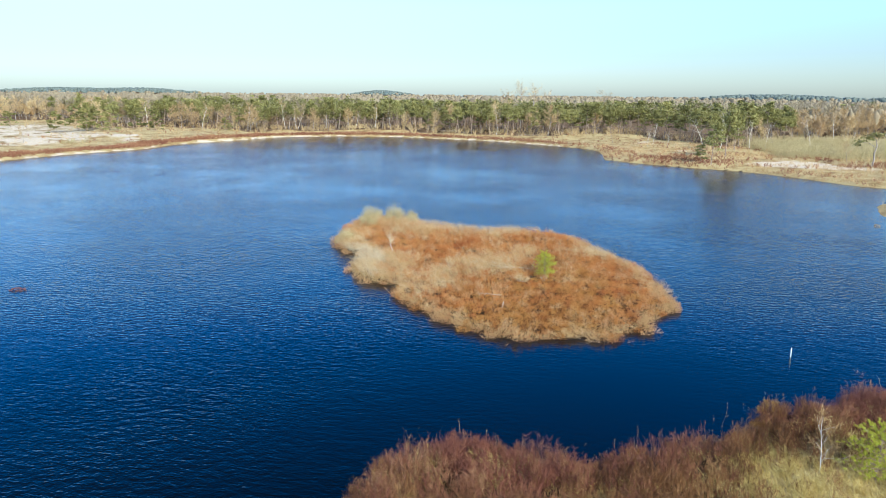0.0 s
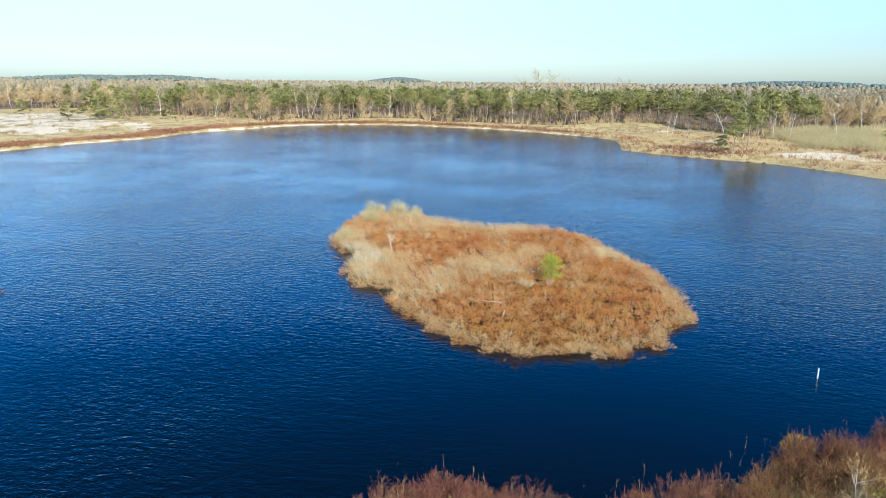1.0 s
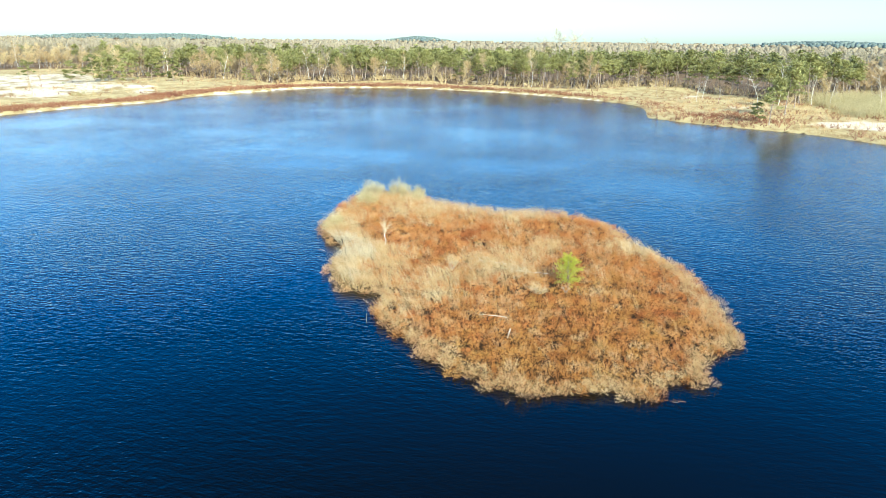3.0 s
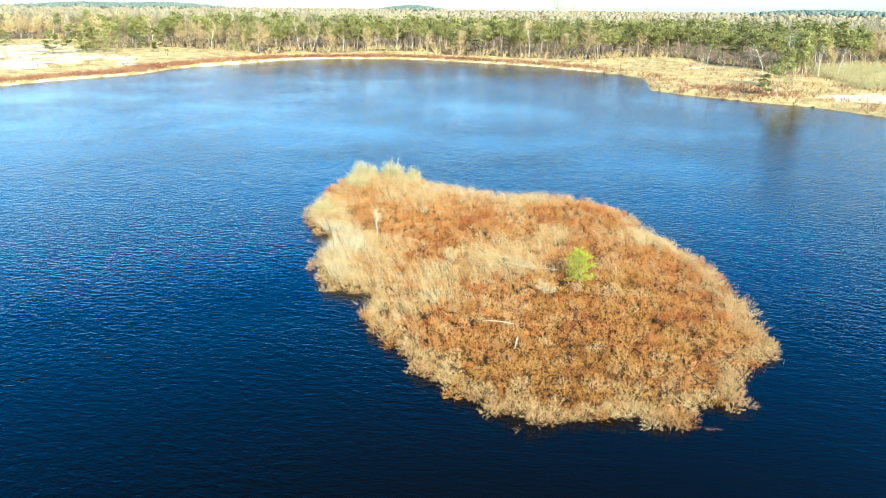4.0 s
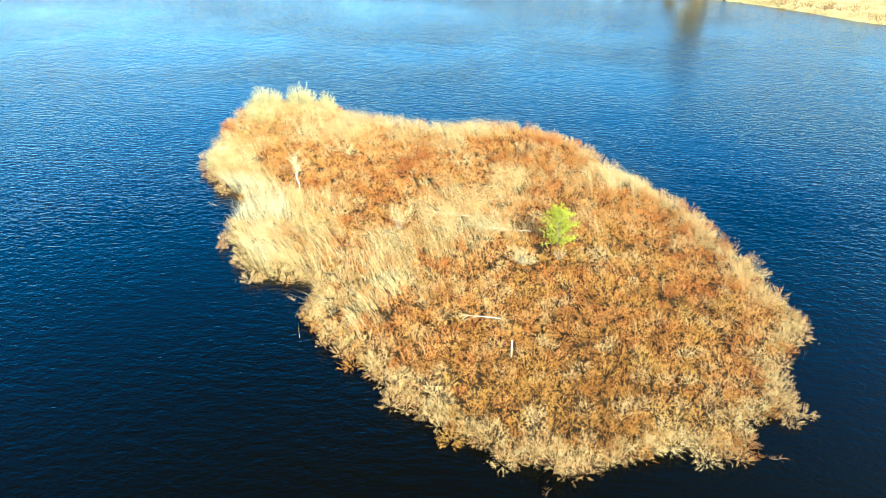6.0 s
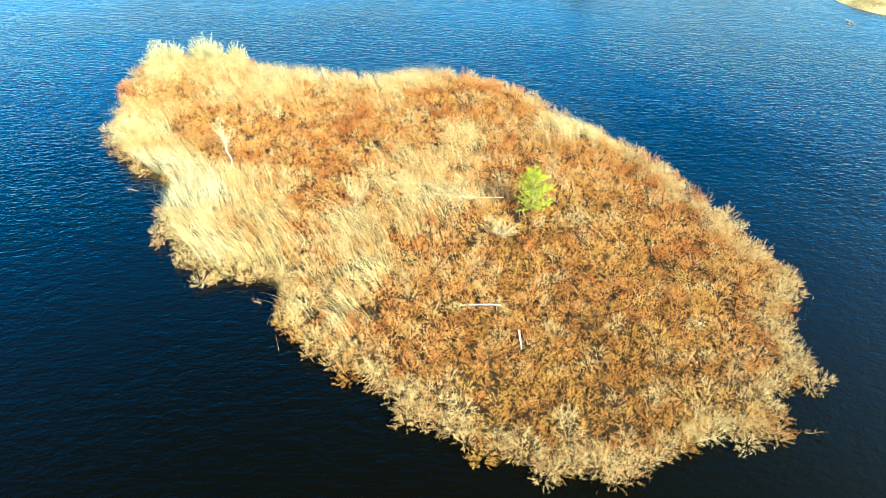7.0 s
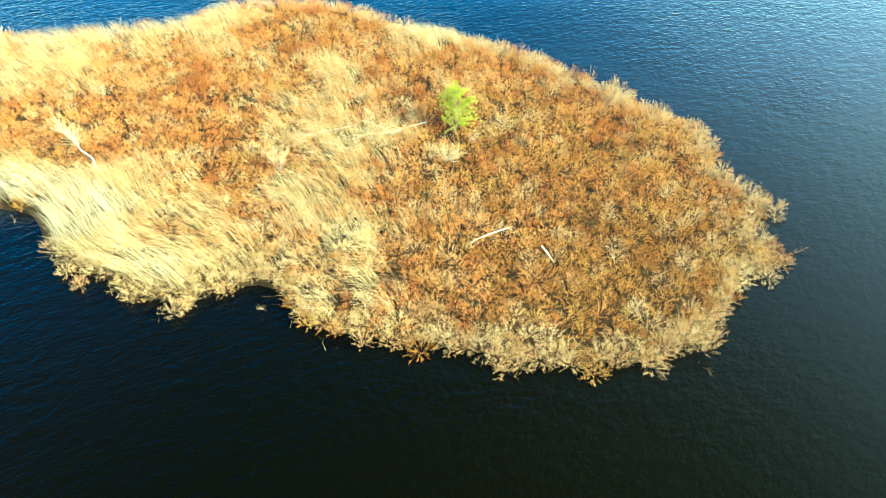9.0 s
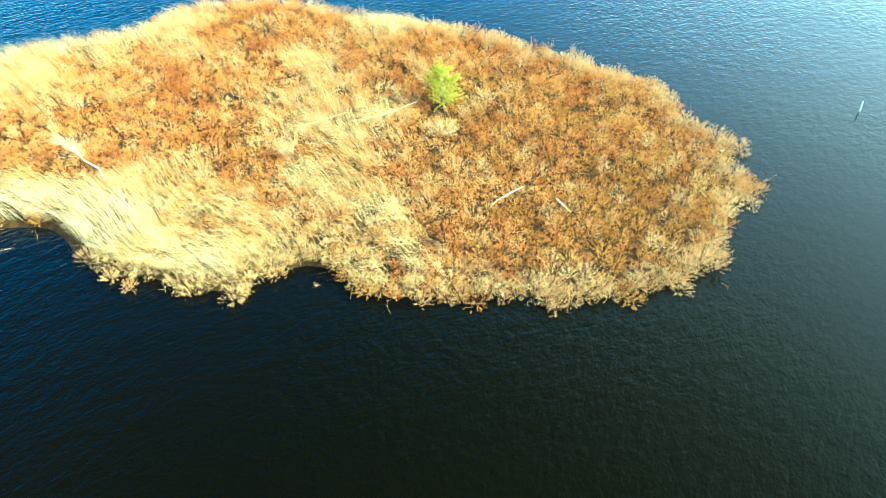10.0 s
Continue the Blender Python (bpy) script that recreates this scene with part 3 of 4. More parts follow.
# ---- the island ----
def build_island():
    rng = np.random.default_rng(11)
    xy = scatter(rng, 62000, -21, 20, 45.5, 99)
    deep = on_island(xy) + 0.35 + 0.3 * ripple(xy, 1.7, 20) + np.where(xy[:, 1] > 62, 0.15, -0.1) - bell(xy, [(-15.6, 73.6, 2.2, 0.9), (-9.6, 61.6, 1.6, 0.4)])
    deep = np.where(np.hypot((xy[:, 0] - 5.5) / 0.8, (xy[:, 1] - 65.6) / 0.6) < 1, -1, deep)   # no plants here: a dark gap that stands for the young pine's shade
    deep = np.where(np.hypot((xy[:, 0] - 1.8) / 0.42, (xy[:, 1] - 54.9) / 0.62) < 1, -1, deep)   # bare hollow round the short trunk
    deep = np.where(np.hypot((xy[:, 0] - 0.95) / 0.95, (xy[:, 1] - 57.05) / 0.3) < 1, -1, deep)
    xy, deep = xy[deep > 0.0], deep[deep > 0.0]

    def shade_of(xy, deep):
        pale = bell(xy, [(-13, 71.5, 4, 1.3), (-15.5, 76, 3, 1.1), (-12.3, 66, 3, 0.8), (-9.7, 63.4, 2.3, 0.6), (-5, 62, 4, 0.5), (1, 69, 4, 0.5), (2, 73.2, 3, 0.35), (13, 76, 2.6, 0.8),
                         (2, 88, 4, 0.7), (-6.6, 91, 4, 0.7), (6, 77, 2.5, 0.4), (-10, 87, 4, 0.4), (-17, 82, 2.5, 1.0), (-1, 65, 3, 0.35), (-14, 94, 3, 0.5)])
        pale += np.where((deep < 1.7) & (xy[:, 1] > 68), 0.3, 0)
        pale -= bell(xy, [(-11, 80, 3, 0.6), (-2.8, 77.3, 4, 0.5), (-6, 75, 2.6, 0.4), (8.3, 82.7, 3.4, 0.6), (14, 70.5, 2.6, 0.4), (13, 62, 5, 0.5), (6, 55, 8, 0.5), (-10.9, 75.6, 1.5, 1.2)])
        pale += 0.25 * ripple(xy, 5, 21) + 0.12 * ripple(xy, 1.6, 22)
        return pale

    pale = shade_of(xy, deep)

    def seat(q):
        q = placed(q)
        q[:, 2] = np.maximum(q[:, 2], 0.02)
        return q

    # shrubs
    order = rng.permutation(len(xy))
    pick = spaced(rng, xy[order], 0.58)
    sd = on_island(pick) + 0.35
    sp = shade_of(pick, sd)
    keep = rng.uniform(size=len(pick)) < np.clip(1.0 - 0.5 * sp, 0.3, 1)
    s, sd, sp = pick[keep], sd[keep], sp[keep]
    kind = rng.uniform(size=len(s))
    front = bell(s, [(6, 51, 6, 0.5), (9, 55, 5, 0.3), (1, 52, 5, 0.35), (9, 65, 4, 0.4), (3, 61, 4, 0.3)])
    edge = np.clip(1 - sd / 2.8, 0, 1) * 0.7 * (s[:, 1] < 84)
    tone = np.where(kind < edge + 0.16 + 0.25 * np.clip(sp, 0, 1), 1, np.where(kind > 1 - front - 0.08, 2, 0))
    h = np.clip((0.72 + 0.14 * ripple(s, 4, 31) + 0.18 * ripple(s, 1.2, 32)) * rng.uniform(0.6, 1.3, len(s)), 0.34, 1.25)
    w = rng.uniform(0.44, 0.82, len(s)) * (0.75 + 0.35 * h)
    for tint, name, material, label in ((0, "red_thicket", RED, "leafless red-brown bog shrubs covering the island"),
                                        (1, "tan_thicket", TAN, "grey-tan leafless shrubs along the island rim"),
                                        (2, "olive_thicket", OLIVE, "olive-brown low shrubs on the island")):
        m = tone == tint
        tagged(toned(name, shrub(rng, seat(s[m]), w[m], h[m], 46, 13, 0.0062, (0.10, 0.26)), material), label, "shrubs", kind="stuff")
    # reeds and grass, bowed over to the north-west
    g = xy[rng.uniform(size=len(xy)) < np.clip(0.7 * pale - 0.02, 0.006, 0.55)]
    g = np.concatenate([g + rng.normal(0, 0.16, g.shape) for _ in range(5)])
    g = g[on_island(g) > 0.5]
    white = bell(g, [(-13, 71.5, 3.4, 0.9), (-15.5, 76.2, 2.3, 0.6), (-11, 64, 2.2, 0.4)]) + 0.15 * ripple(g, 3, 41) > 0.45
    bow = np.clip(0.75 + 0.3 * ripple(g, 6, 42) + bell(g, [(-6, 61, 4, 0.35), (-11, 66, 4, 0.3)]), 0.35, 1.4)[:, None]
    turn = 2.62 + 0.3 * ripple(g, 9, 43)
    lean = bow * np.column_stack([np.cos(turn), np.sin(turn)])
    for m, name, material, label in ((~white, "straw_reeds", STRAW, "dry straw-coloured grass and reeds among the island shrubs"),
                                     (white, "bleached_reeds", PALE, "bleached dead reeds by the island bay")):
        tagged(part(name, sway(rng, seat(g[m]), rng.uniform(0.8, 1.45, m.sum()), lean[m], 0.0046), material), label, "reeds", kind="stuff")
    # single shrubs that hang out over the water
    kinds = []
    for k in range(6):
        ob = thing("rim_shrub", 0, 0, 0, "grey-tan leafless shrub overhanging the water", "shrub", "shrubs on the island rim")
        st, _ = bush(rng, np.zeros((1, 3)), np.array([0.7]), 12, 1, 1.0, 0.004)
        part("base", st, TAN, ob)
        part("crown", shrub(rng, np.zeros((1, 3)), np.array([0.7 + 0.05 * k]), np.array([0.75 + 0.05 * k]), 46, 11, 0.007, (0.16, 0.36))[0], RIM, ob)
        kinds.append(ob)
    loop = rounded(ISLAND, 12)
    loop = loop[(loop[:, 1] < 69) | ((loop[:, 0] > 8) & (loop[:, 1] < 86))]
    spots = spaced(rng, loop[rng.permutation(len(loop))] + rng.normal(0, 0.12, loop.shape), 0.66)
    centre = np.array([2.0, 66.0])
    spots = spots + unit(centre - spots) * 0.55
    spots = spots[np.hypot(spots[:, 0] + 15, spots[:, 1] - 73) > 2.5]
    for k, (x, y, z) in enumerate(seat(spots)):
        m = pose(x, y, z, 0, 0, rng.uniform(0, 360))
        if k < 6:
            kinds[k].matrix_basis = m
        else:
            ob = copy_thing(kinds[k % 6], m)
            f = rng.uniform(0.6, 1.1)
            ob.scale = (f, f, f * rng.uniform(0.7, 1.0))


build_island()


def near_bank():
    rng = np.random.default_rng(12)
    xy = scatter(rng, 5600, -7, 33, 21, 44)
    deep = on_shore(xy)
    xy, deep = xy[deep > 0.0], deep[deep > 0.0]
    dry = bell(xy, [(17.6, 26.3, 4, 1.2), (14.5, 25.5, 3, 0.7), (24, 31, 4, 0.4)]) + 0.2 * ripple(xy, 4, 51)
    keep = rng.uniform(size=len(xy)) > np.clip(dry, 0, 0.95)
    s, sd = xy[keep], deep[keep]
    h = np.clip((1.25 + 0.3 * ripple(s, 3, 52)) * rng.uniform(0.75, 1.15, len(s)), 0.5, 2)
    pink = bell(s, [(0, 28, 5, 0.9), (23, 37, 5, 0.7), (9, 30.5, 3, 0.6)]) + rng.uniform(-0.3, 0.3, len(s)) > 0.3
    for m, name, material, label in ((pink, "rosy_thicket", ROSE, "rosy-brown leafless shrubs along the near bank"),
                                     (~pink, "brown_thicket", BROWN, "brown leafless shrubs on the near bank")):
        tagged(toned(name, shrub(rng, placed(s[m]), h[m] * rng.uniform(0.42, 0.62, m.sum()), h[m], 20, 8, 0.009, (0.22, 0.5), 0.5, 0.25), material), label, "shrubs", kind="stuff")
    g = xy[rng.uniform(size=len(xy)) < np.clip(dry + 0.12, 0, 1)]
    g = np.concatenate([g + rng.normal(0, 0.25, g.shape) for _ in range(22)])
    g = g[on_shore(g) > 0]
    tagged(part("bank_grass", reed(rng, placed(g), rng.uniform(0.3, 0.8, len(g)), (-0.3, 0.1), 0.009), GRASS), "tussocks of dry straw grass on the near bank", "grass", kind="stuff")


near_bank()


# ---- trees ----
def limb(rng, start, way, length, r, bend=0.3, steps=5):
    """A bending, tapering limb: its points and radii."""
    p, d, out = np.array(start, float), unit(np.array(way, float)), []
    for k in range(steps + 1):
        out.append(p.copy())
        d = unit(d + rng.normal(0, bend / steps * 1.6, 3))
        p = p + d * length / steps
    return np.array(out), r * np.linspace(1, 0.25, steps + 1)


def pine_arrays(rng, h, tufts=46, pads=26, bare=0.5, wide=3.0, size=0.34, n=6):
    """A Scots pine: bare trunk, twisted limbs and a crown of flat needle pads."""
    tp, tr = limb(rng, (0, 0, -0.3), (rng.normal(0, 0.05), rng.normal(0, 0.05), 1), h * 0.97, 0.19 * h / 14, 0.16, 7)
    wood, leaves = [tube(tp, tr, n)], []
    for k in range(pads):
        s = bare + (1 - bare) * (k + rng.uniform()) / pads
        at = np.array([np.interp(s, np.linspace(0, 1, len(tp)), tp[:, j]) for j in range(3)])
        a = rng.uniform(0, 6.283)
        reach = wide * (1.1 - 0.75 * ((s - bare) / (1 - bare)) ** 1.6) * rng.uniform(0.35, 1.0)
        way = np.array([math.cos(a), math.sin(a), rng.uniform(0.05, 0.6)])
        lp, lr = limb(rng, at, way, reach, 0.055 * h / 14, 0.5, 3)
        if k % 3 == 0:
            wood.append(tube(lp, lr, 4) if n > 4 else cones(lp[:1], lp[-1:], lr[0]))
        c = lp[-1] + rng.normal(0, 1, (tufts, 3)) * np.array([0.66, 0.66, 0.24]) * h / 14
        leaves.append(flakes(c, size * h / 14 * rng.uniform(0.6, 1.2, tufts), rng, 0.4))
    # dead stubs on the bare trunk
    z = rng.uniform(0.4 * bare, bare, 7)
    b = np.stack([np.interp(z, np.linspace(0, 1, len(tp)), tp[:, j]) for j in range(3)], 1)
    wood.append(cones(b, b + rng.normal(0, 0.7, (7, 3)) * np.array([1, 1, 0.3]), 0.03))
    return join(*wood), join(*leaves)


def bare_arrays(rng, h, limbs=13, twigs=26, wide=0.6, low=0.25, r=0.03, thick=1.0, n=5):
    """A leafless tree: trunk, limbs and fine twigs."""
    tp, tr = limb(rng, (0, 0, -0.2), (rng.normal(0, 0.08), rng.normal(0, 0.08), 1), h * 0.95, 0.15 * h / 12 * thick, 0.3, 6)
    wood, tips = [tube(tp, tr, n)], []
    for k in range(limbs):
        s = low + (0.95 - low) * (k + rng.uniform()) / limbs
        at = np.array([np.interp(s, np.linspace(0, 1, len(tp)), tp[:, j]) for j in range(3)])
        a = rng.uniform(0, 6.283)
        lp, lr = limb(rng, at, (math.cos(a) * wide, math.sin(a) * wide, rng.uniform(0.3, 0.9)), h * rng.uniform(0.22, 0.38) * (1.15 - 0.5 * s), 0.05 * h / 12 * thick, 0.5, 4)
        wood.append(tube(lp, lr, 4) if n > 4 else cones(lp[:1], lp[-1:], lr[0]))
        i = rng.integers(1, 5, twigs)
        b = lp[i] + rng.normal(0, 0.1, (twigs, 3))
        d = unit(rng.normal(0, 0.6, (twigs, 3)) + unit(lp[-1] - lp[0]) * 0.6 + np.array([0, 0, 0.35]))
        t = b + d * (h * rng.uniform(0.07, 0.16, twigs))[:, None]
        tips.append(blades(rng, b, t, r * 1.4))
        b2 = b + (t - b) * rng.uniform(0.4, 1, (twigs, 1))
        tips.append(blades(rng, b2, b2 + unit(d + rng.normal(0, 0.7, d.shape)) * (h * rng.uniform(0.04, 0.1, twigs))[:, None], r * 1.2))
    return join(*wood), join(*tips)


def tree_of(name, wood, leaf, bark_of, leaf_of, label, category, group):
    ob = thing(name, 0, 0, 0, label, category, group)
    part("trunk", wood, bark_of, ob, smooth=True)
    part("crown", leaf, leaf_of, ob)
    return ob


def stand(rng, kinds, xy, low=0.85, high=1.15, sink=0.0):
    """Set one copy of a random kind at each place; the first places take the originals."""
    p = placed(xy)
    for k, (x, y, z) in enumerate(p):
        s = rng.uniform(low, high)
        m = pose(x, y, z - sink, 0, 0, rng.uniform(0, 360))
        ob = kinds[k] if k < len(kinds) else kinds[rng.integers(len(kinds))]
        if k < len(kinds):
            ob.matrix_basis = m
        else:
            ob = copy_thing(ob, m)
        ob.scale = (s, s, s * rng.uniform(0.94, 1.06))


def woods():
    rng = np.random.default_rng(21)
    pines = [tree_of("scots_pine", *pine_arrays(rng, h, 44, 28, b, w, 0.42), BARK_PINE, SPRUCE, "tall Scots pine with bare trunk and ragged olive crown", "tree", "lakeside pines")
             for h, b, w in ((14.6, 0.58, 3.1), (13.9, 0.52, 3.5), (15.2, 0.62, 2.9), (12.6, 0.45, 3.8), (14.2, 0.54, 2.7), (11.6, 0.36, 3.9), (14.8, 0.64, 3.3), (13.2, 0.5, 3.0))]
    oaks = [tree_of("bare_tree", *bare_arrays(rng, h, 15, 34, w, 0.25, 0.05), BARK_GREY, BUDS, "leafless grey-brown tree at the wood's edge", "tree", "bare lakeside trees")
            for h, w in ((10.5, 0.8), (12.0, 0.7), (9.0, 0.9), (11.0, 0.8))]
    birches = [tree_of("birch", *bare_arrays(rng, h, 12, 12, 0.4, 0.3, 0.035, 0.6), BARK_WHITE, BUDS, "slender leafless birch with pale trunk", "tree", "lakeside birches") for h in (13.0, 14.0, 12.0)]
    xy = scatter(rng, 14000, -330, 330, 225, 470)
    xy = xy[(on_shore(xy) > 8)]
    f = woods_by(xy)
    xy, f = xy[f > 0], f[f > 0]
    keep = (f < 45) | (rng.uniform(size=len(xy)) < 0.10)
    xy, f = xy[keep], f[keep]
    xy = spaced(rng, xy[np.argsort(np.floor(f / 12))], 4.1)
    f, d = woods_by(xy), on_shore(xy)
    u = rng.uniform(size=len(xy)) + 0.22 * ripple(xy, 45, 61)
    x = xy[:, 0]
    piny = np.interp(x, [-330, -250, -195, -175, -145, -125, -105, -90, -60, 40, 60, 112, 125, 330], [0.03, 0.08, 0.2, 0.75, 0.7, 0.1, 0.3, 0.6, 0.9, 0.95, 1.15, 1.0, 0.1, 0.04])
    piny = np.where((x > -155) & (x < -94), np.where(f > 16, 0.75, 0.06), piny)   # brown trees before the pines
    is_pine = u < piny
    is_birch = ~is_pine & (rng.uniform(size=len(xy)) < 0.25)
    front = f < np.where(is_pine, 34, 40)
    order = np.argsort(f)

    def nearest(mask, n):
        idx = order[mask[order]]
        return idx[:n], idx[n:]

    a, a2 = nearest(is_pine & (f < 55), 290)
    stand(rng, pines, xy[a], 0.74, 1.0)
    b, b2 = nearest(~is_pine & ~is_birch & (f < 60), 200)
    stand(rng, oaks, xy[b], 0.8, 1.15)
    c, c2 = nearest((is_birch | (is_pine & (u % 0.11 < 0.012))) & (f < 50) & ~np.isin(np.arange(len(xy)), a), 38)
    stand(rng, birches, xy[c], 0.85, 1.1)
    # what stands deeper in the woods
    rest = np.setdiff1d(np.arange(len(xy)), np.concatenate([a, b, c]))
    dark = [pine_arrays(rng, h, 13, 18, 0.45, 3.0, 0.66, 3) for h in (13.6, 12.8, 13.2, 14)]
    grey = [bare_arrays(rng, h, 9, 16, 0.7, 0.25, 0.09, 1.0, 3) for h in (12.5, 13.5, 11.5)]
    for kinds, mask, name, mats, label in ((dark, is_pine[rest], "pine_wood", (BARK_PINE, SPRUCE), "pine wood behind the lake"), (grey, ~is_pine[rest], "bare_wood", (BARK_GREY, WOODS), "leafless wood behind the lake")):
        stems, crowns = [], []
        for px, py, pz in placed(xy[rest[mask]]):
            w, l = kinds[rng.integers(len(kinds))]
            s, t = rng.uniform(0.85, 1.1), rng.uniform(0, 6.283)
            turn = s * np.array([[math.cos(t), -math.sin(t), 0], [math.sin(t), math.cos(t), 0], [0, 0, 1]])
            stems.append((w[0] @ turn.T + (px, py, pz), w[1]))
            crowns.append((l[0] @ turn.T + (px, py, pz), l[1]))
        tagged(part(name + "_trunks", join(*stems), mats[0]), label + ", trunks", "woods", kind="stuff")
        tagged(part(name + "_crowns", join(*crowns), mats[1]), label + ", crowns", "woods", kind="stuff")


woods()


def far_woods():
    """Woodland out to the horizon."""
    rng = np.random.default_rng(22)
    rows = []
    for y0, y1, n, x in ((430, 600, 2600, 520), (600, 900, 2400, 760), (900, 1500, 1800, 1250), (1500, 2600, 1700, 2100)):
        rows.append(scatter(rng, n, -x, x, y0, y1))
    side = scatter(rng, 2600, 130, 600, 200, 430), scatter(rng, 1800, -800, -330, 200, 430)
    xy = np.concatenate([*rows, *side])
    xy = xy[(on_shore(xy) > 60) & ((woods_by(xy) > 10) | (np.abs(xy[:, 0]) > 330))]
    p = placed(xy)
    rise = sum(hill(xy, *r[:4], 1) for r in RISES)
    more = np.concatenate([rng.normal((x, y), (0.42 * a, 0.5 * b), (560, 2)) for x, y, a, b, _ in RISES])
    p, rise = np.concatenate([p, placed(more)]), np.concatenate([rise, np.ones(len(more))])
    dark = rise > 0.4
    for m, name, material, label in ((~dark, "distant_woods", WOODS, "distant leafless woodland reaching the horizon"), (dark, "distant_conifers", HAZED_CONIFER, "dark conifer woods on far rises")):
        q = p[m]
        far = np.clip(q[:, 1] / 700, 0.8, 2.2) ** 0.5
        h = rng.uniform(9.5, 13.5, len(q))
        c = q + np.column_stack([0 * h, 0 * h, 0.72 * h])
        wide = 2.2 * far**2
        crown = domes(rng, c, wide * rng.uniform(0.6, 1.3, len(q)), 0.2 * h)
        i = np.repeat(np.arange(len(q)), np.where(q[:, 1] < 700, 16, 6))
        d = unit(rng.normal(size=(len(i), 3)) + np.array([0, 0, 0.5])) * np.column_stack([wide[i], wide[i], 0.22 * h[i]])
        t = c[i] + d * rng.uniform(1.0, 1.4, (len(i), 1)) + np.array([0, 0, 0.4])
        fuzz = blades(rng, c[i] + d * 0.5, t, 0.06 * far[i] ** 2)
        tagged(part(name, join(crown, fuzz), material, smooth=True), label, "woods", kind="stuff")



far_woods()


# ---- along the far shore ----
def shore_plants():
    rng = np.random.default_rng(23)
    xy = np.concatenate([scatter(rng, 26000, -215, 175, 110, 350), scatter(rng, 9000, 30, 110, 150, 250)])
    d = on_shore(xy)
    xy, d = xy[(d > 0.3) & (d < 60) & (woods_by(xy) < 0)], d[(d > 0.3) & (d < 60) & (woods_by(xy) < 0)]
    belt = np.where((d > 1.5) & (d < 9), 0.75, 0) * (xy[:, 0] < -30) + np.where(d < 6, 0.15, 0)
    belt += bell(xy, [(48, 202, 6, 0.5), (55, 196, 7, 0.8), (63, 190, 7, 0.7), (58, 206, 6, 0.4), (45, 262, 7, 0.5), (30, 278, 8, 0.4), (92, 190, 4, 0.7), (102, 178, 6, 0.8), (78, 128, 8, 0.3)]) + 0.25 * ripple(xy, 12, 71)
    m = rng.uniform(size=len(xy)) < belt * 0.75
    rim = rounded(LAKE, 40)
    rim = rim[(rim[:, 1] > 165) & (rim[:, 0] < 30)]
    rim = np.concatenate([rim + rng.uniform(-9, 9, rim.shape) for _ in range(24)])
    away = on_shore(rim)
    rim = rim[(away > 1.6) & (away < 7.5 + 2 * ripple(rim, 20, 74)) & (rng.uniform(size=len(rim)) < np.interp(rim[:, 0], [-60, 0, 30], [1, 0.5, 0.3]))]
    st, tw = bush(rng, placed(np.concatenate([xy[m], rim])), rng.uniform(0.7, 1.5, m.sum() + len(rim)), 4, 8, 0.85, 0.045)
    tagged(part("shore_shrubs", join(st, tw), HEATH), "belt of reddish leafless shrubs along the shore", "shrubs", kind="stuff")
    m = (rng.uniform(size=len(xy)) < 0.28 + 0.2 * ripple(xy, 9, 72)) & (belt < 0.5)
    g = np.concatenate([xy[m] + rng.normal(0, 0.35, (m.sum(), 2)) for _ in range(5)])
    g = g[on_shore(g) > 0.1]
    tagged(part("shore_grass", reed(rng, placed(g), rng.uniform(0.4, 1.0, len(g)), (-0.2, 0.1), 0.035, 1), STRAW), "dry straw grass tussocks on the shore", "grass", kind="stuff")
    # undergrowth at the foot of the woods
    under = scatter(rng, 9000, -260, 190, 225, 400)
    depth = woods_by(under)
    under = under[(depth > -4) & (depth < 36) & (on_shore(under) > 6)][:1100]
    tagged(part("undergrowth", join(*bush(rng, placed(under), rng.uniform(1.2, 4.0, len(under)), 5, 11, 0.7, 0.05)), BUDS), "brown leafless undergrowth at the foot of the woods", "shrubs", kind="stuff")
    # fresh green broom low on the west shore
    gr = np.concatenate([rng.normal(c, s, (n, 2)) for c, s, n in (((-138, 219), (4, 2), 26), ((-118, 294), (4, 3), 14), ((-150, 245), (7, 4), 14), ((50, 284), (8, 4), 16), ((-105, 296), (6, 3), 10))])
    gr = gr[on_shore(gr) > 3]
    tagged(part("broom_patch", join(*bush(rng, placed(gr), rng.uniform(0.8, 1.6, len(gr)), 5, 8, 0.8, 0.04)), BUDS_GREEN), "yellow-green broom bushes on the sandy heath", "shrubs", kind="stuff")
    # willow scrub east of the sand
    w = scatter(rng, 14000, 84, 205, 185, 265)
    k = (on_shore(w) > 12) & (woods_by(w) < 4) & (w[:, 1] > 193 + 4 * ripple(w, 20, 73)) & (w[:, 0] > 88) & (w[:, 0] < 200) & (w[:, 1] < 262)
    w = spaced(rng, w[k], 1.5)
    p, h = placed(w), np.clip(3.1 + 0.8 * ripple(w, 9, 75) + rng.uniform(-0.5, 0.5, len(w)), 1.6, 4.6)
    i = np.repeat(np.arange(len(w)), 90)
    d = unit(rng.normal(size=(len(i), 3)))
    d[:, 2] = np.abs(d[:, 2])
    c = p[i] + d * np.column_stack([0.55 * h[i], 0.55 * h[i], 0.95 * h[i]]) * rng.uniform(0.7, 1.05, (len(i), 1))
    sprigs = blades(rng, c, c + unit(d * 0.5 + rng.normal(size=d.shape) * 0.5 + np.array([0, 0, 0.3])) * 0.5, 0.055)
    tagged(part("willow_scrub", join(bush(rng, p, h, 5, 1, 0.8, 0.04)[0], sprigs), BUDS_GREEN), "dense olive-green willow scrub behind the shore", "shrubs", kind="stuff")


shore_plants()


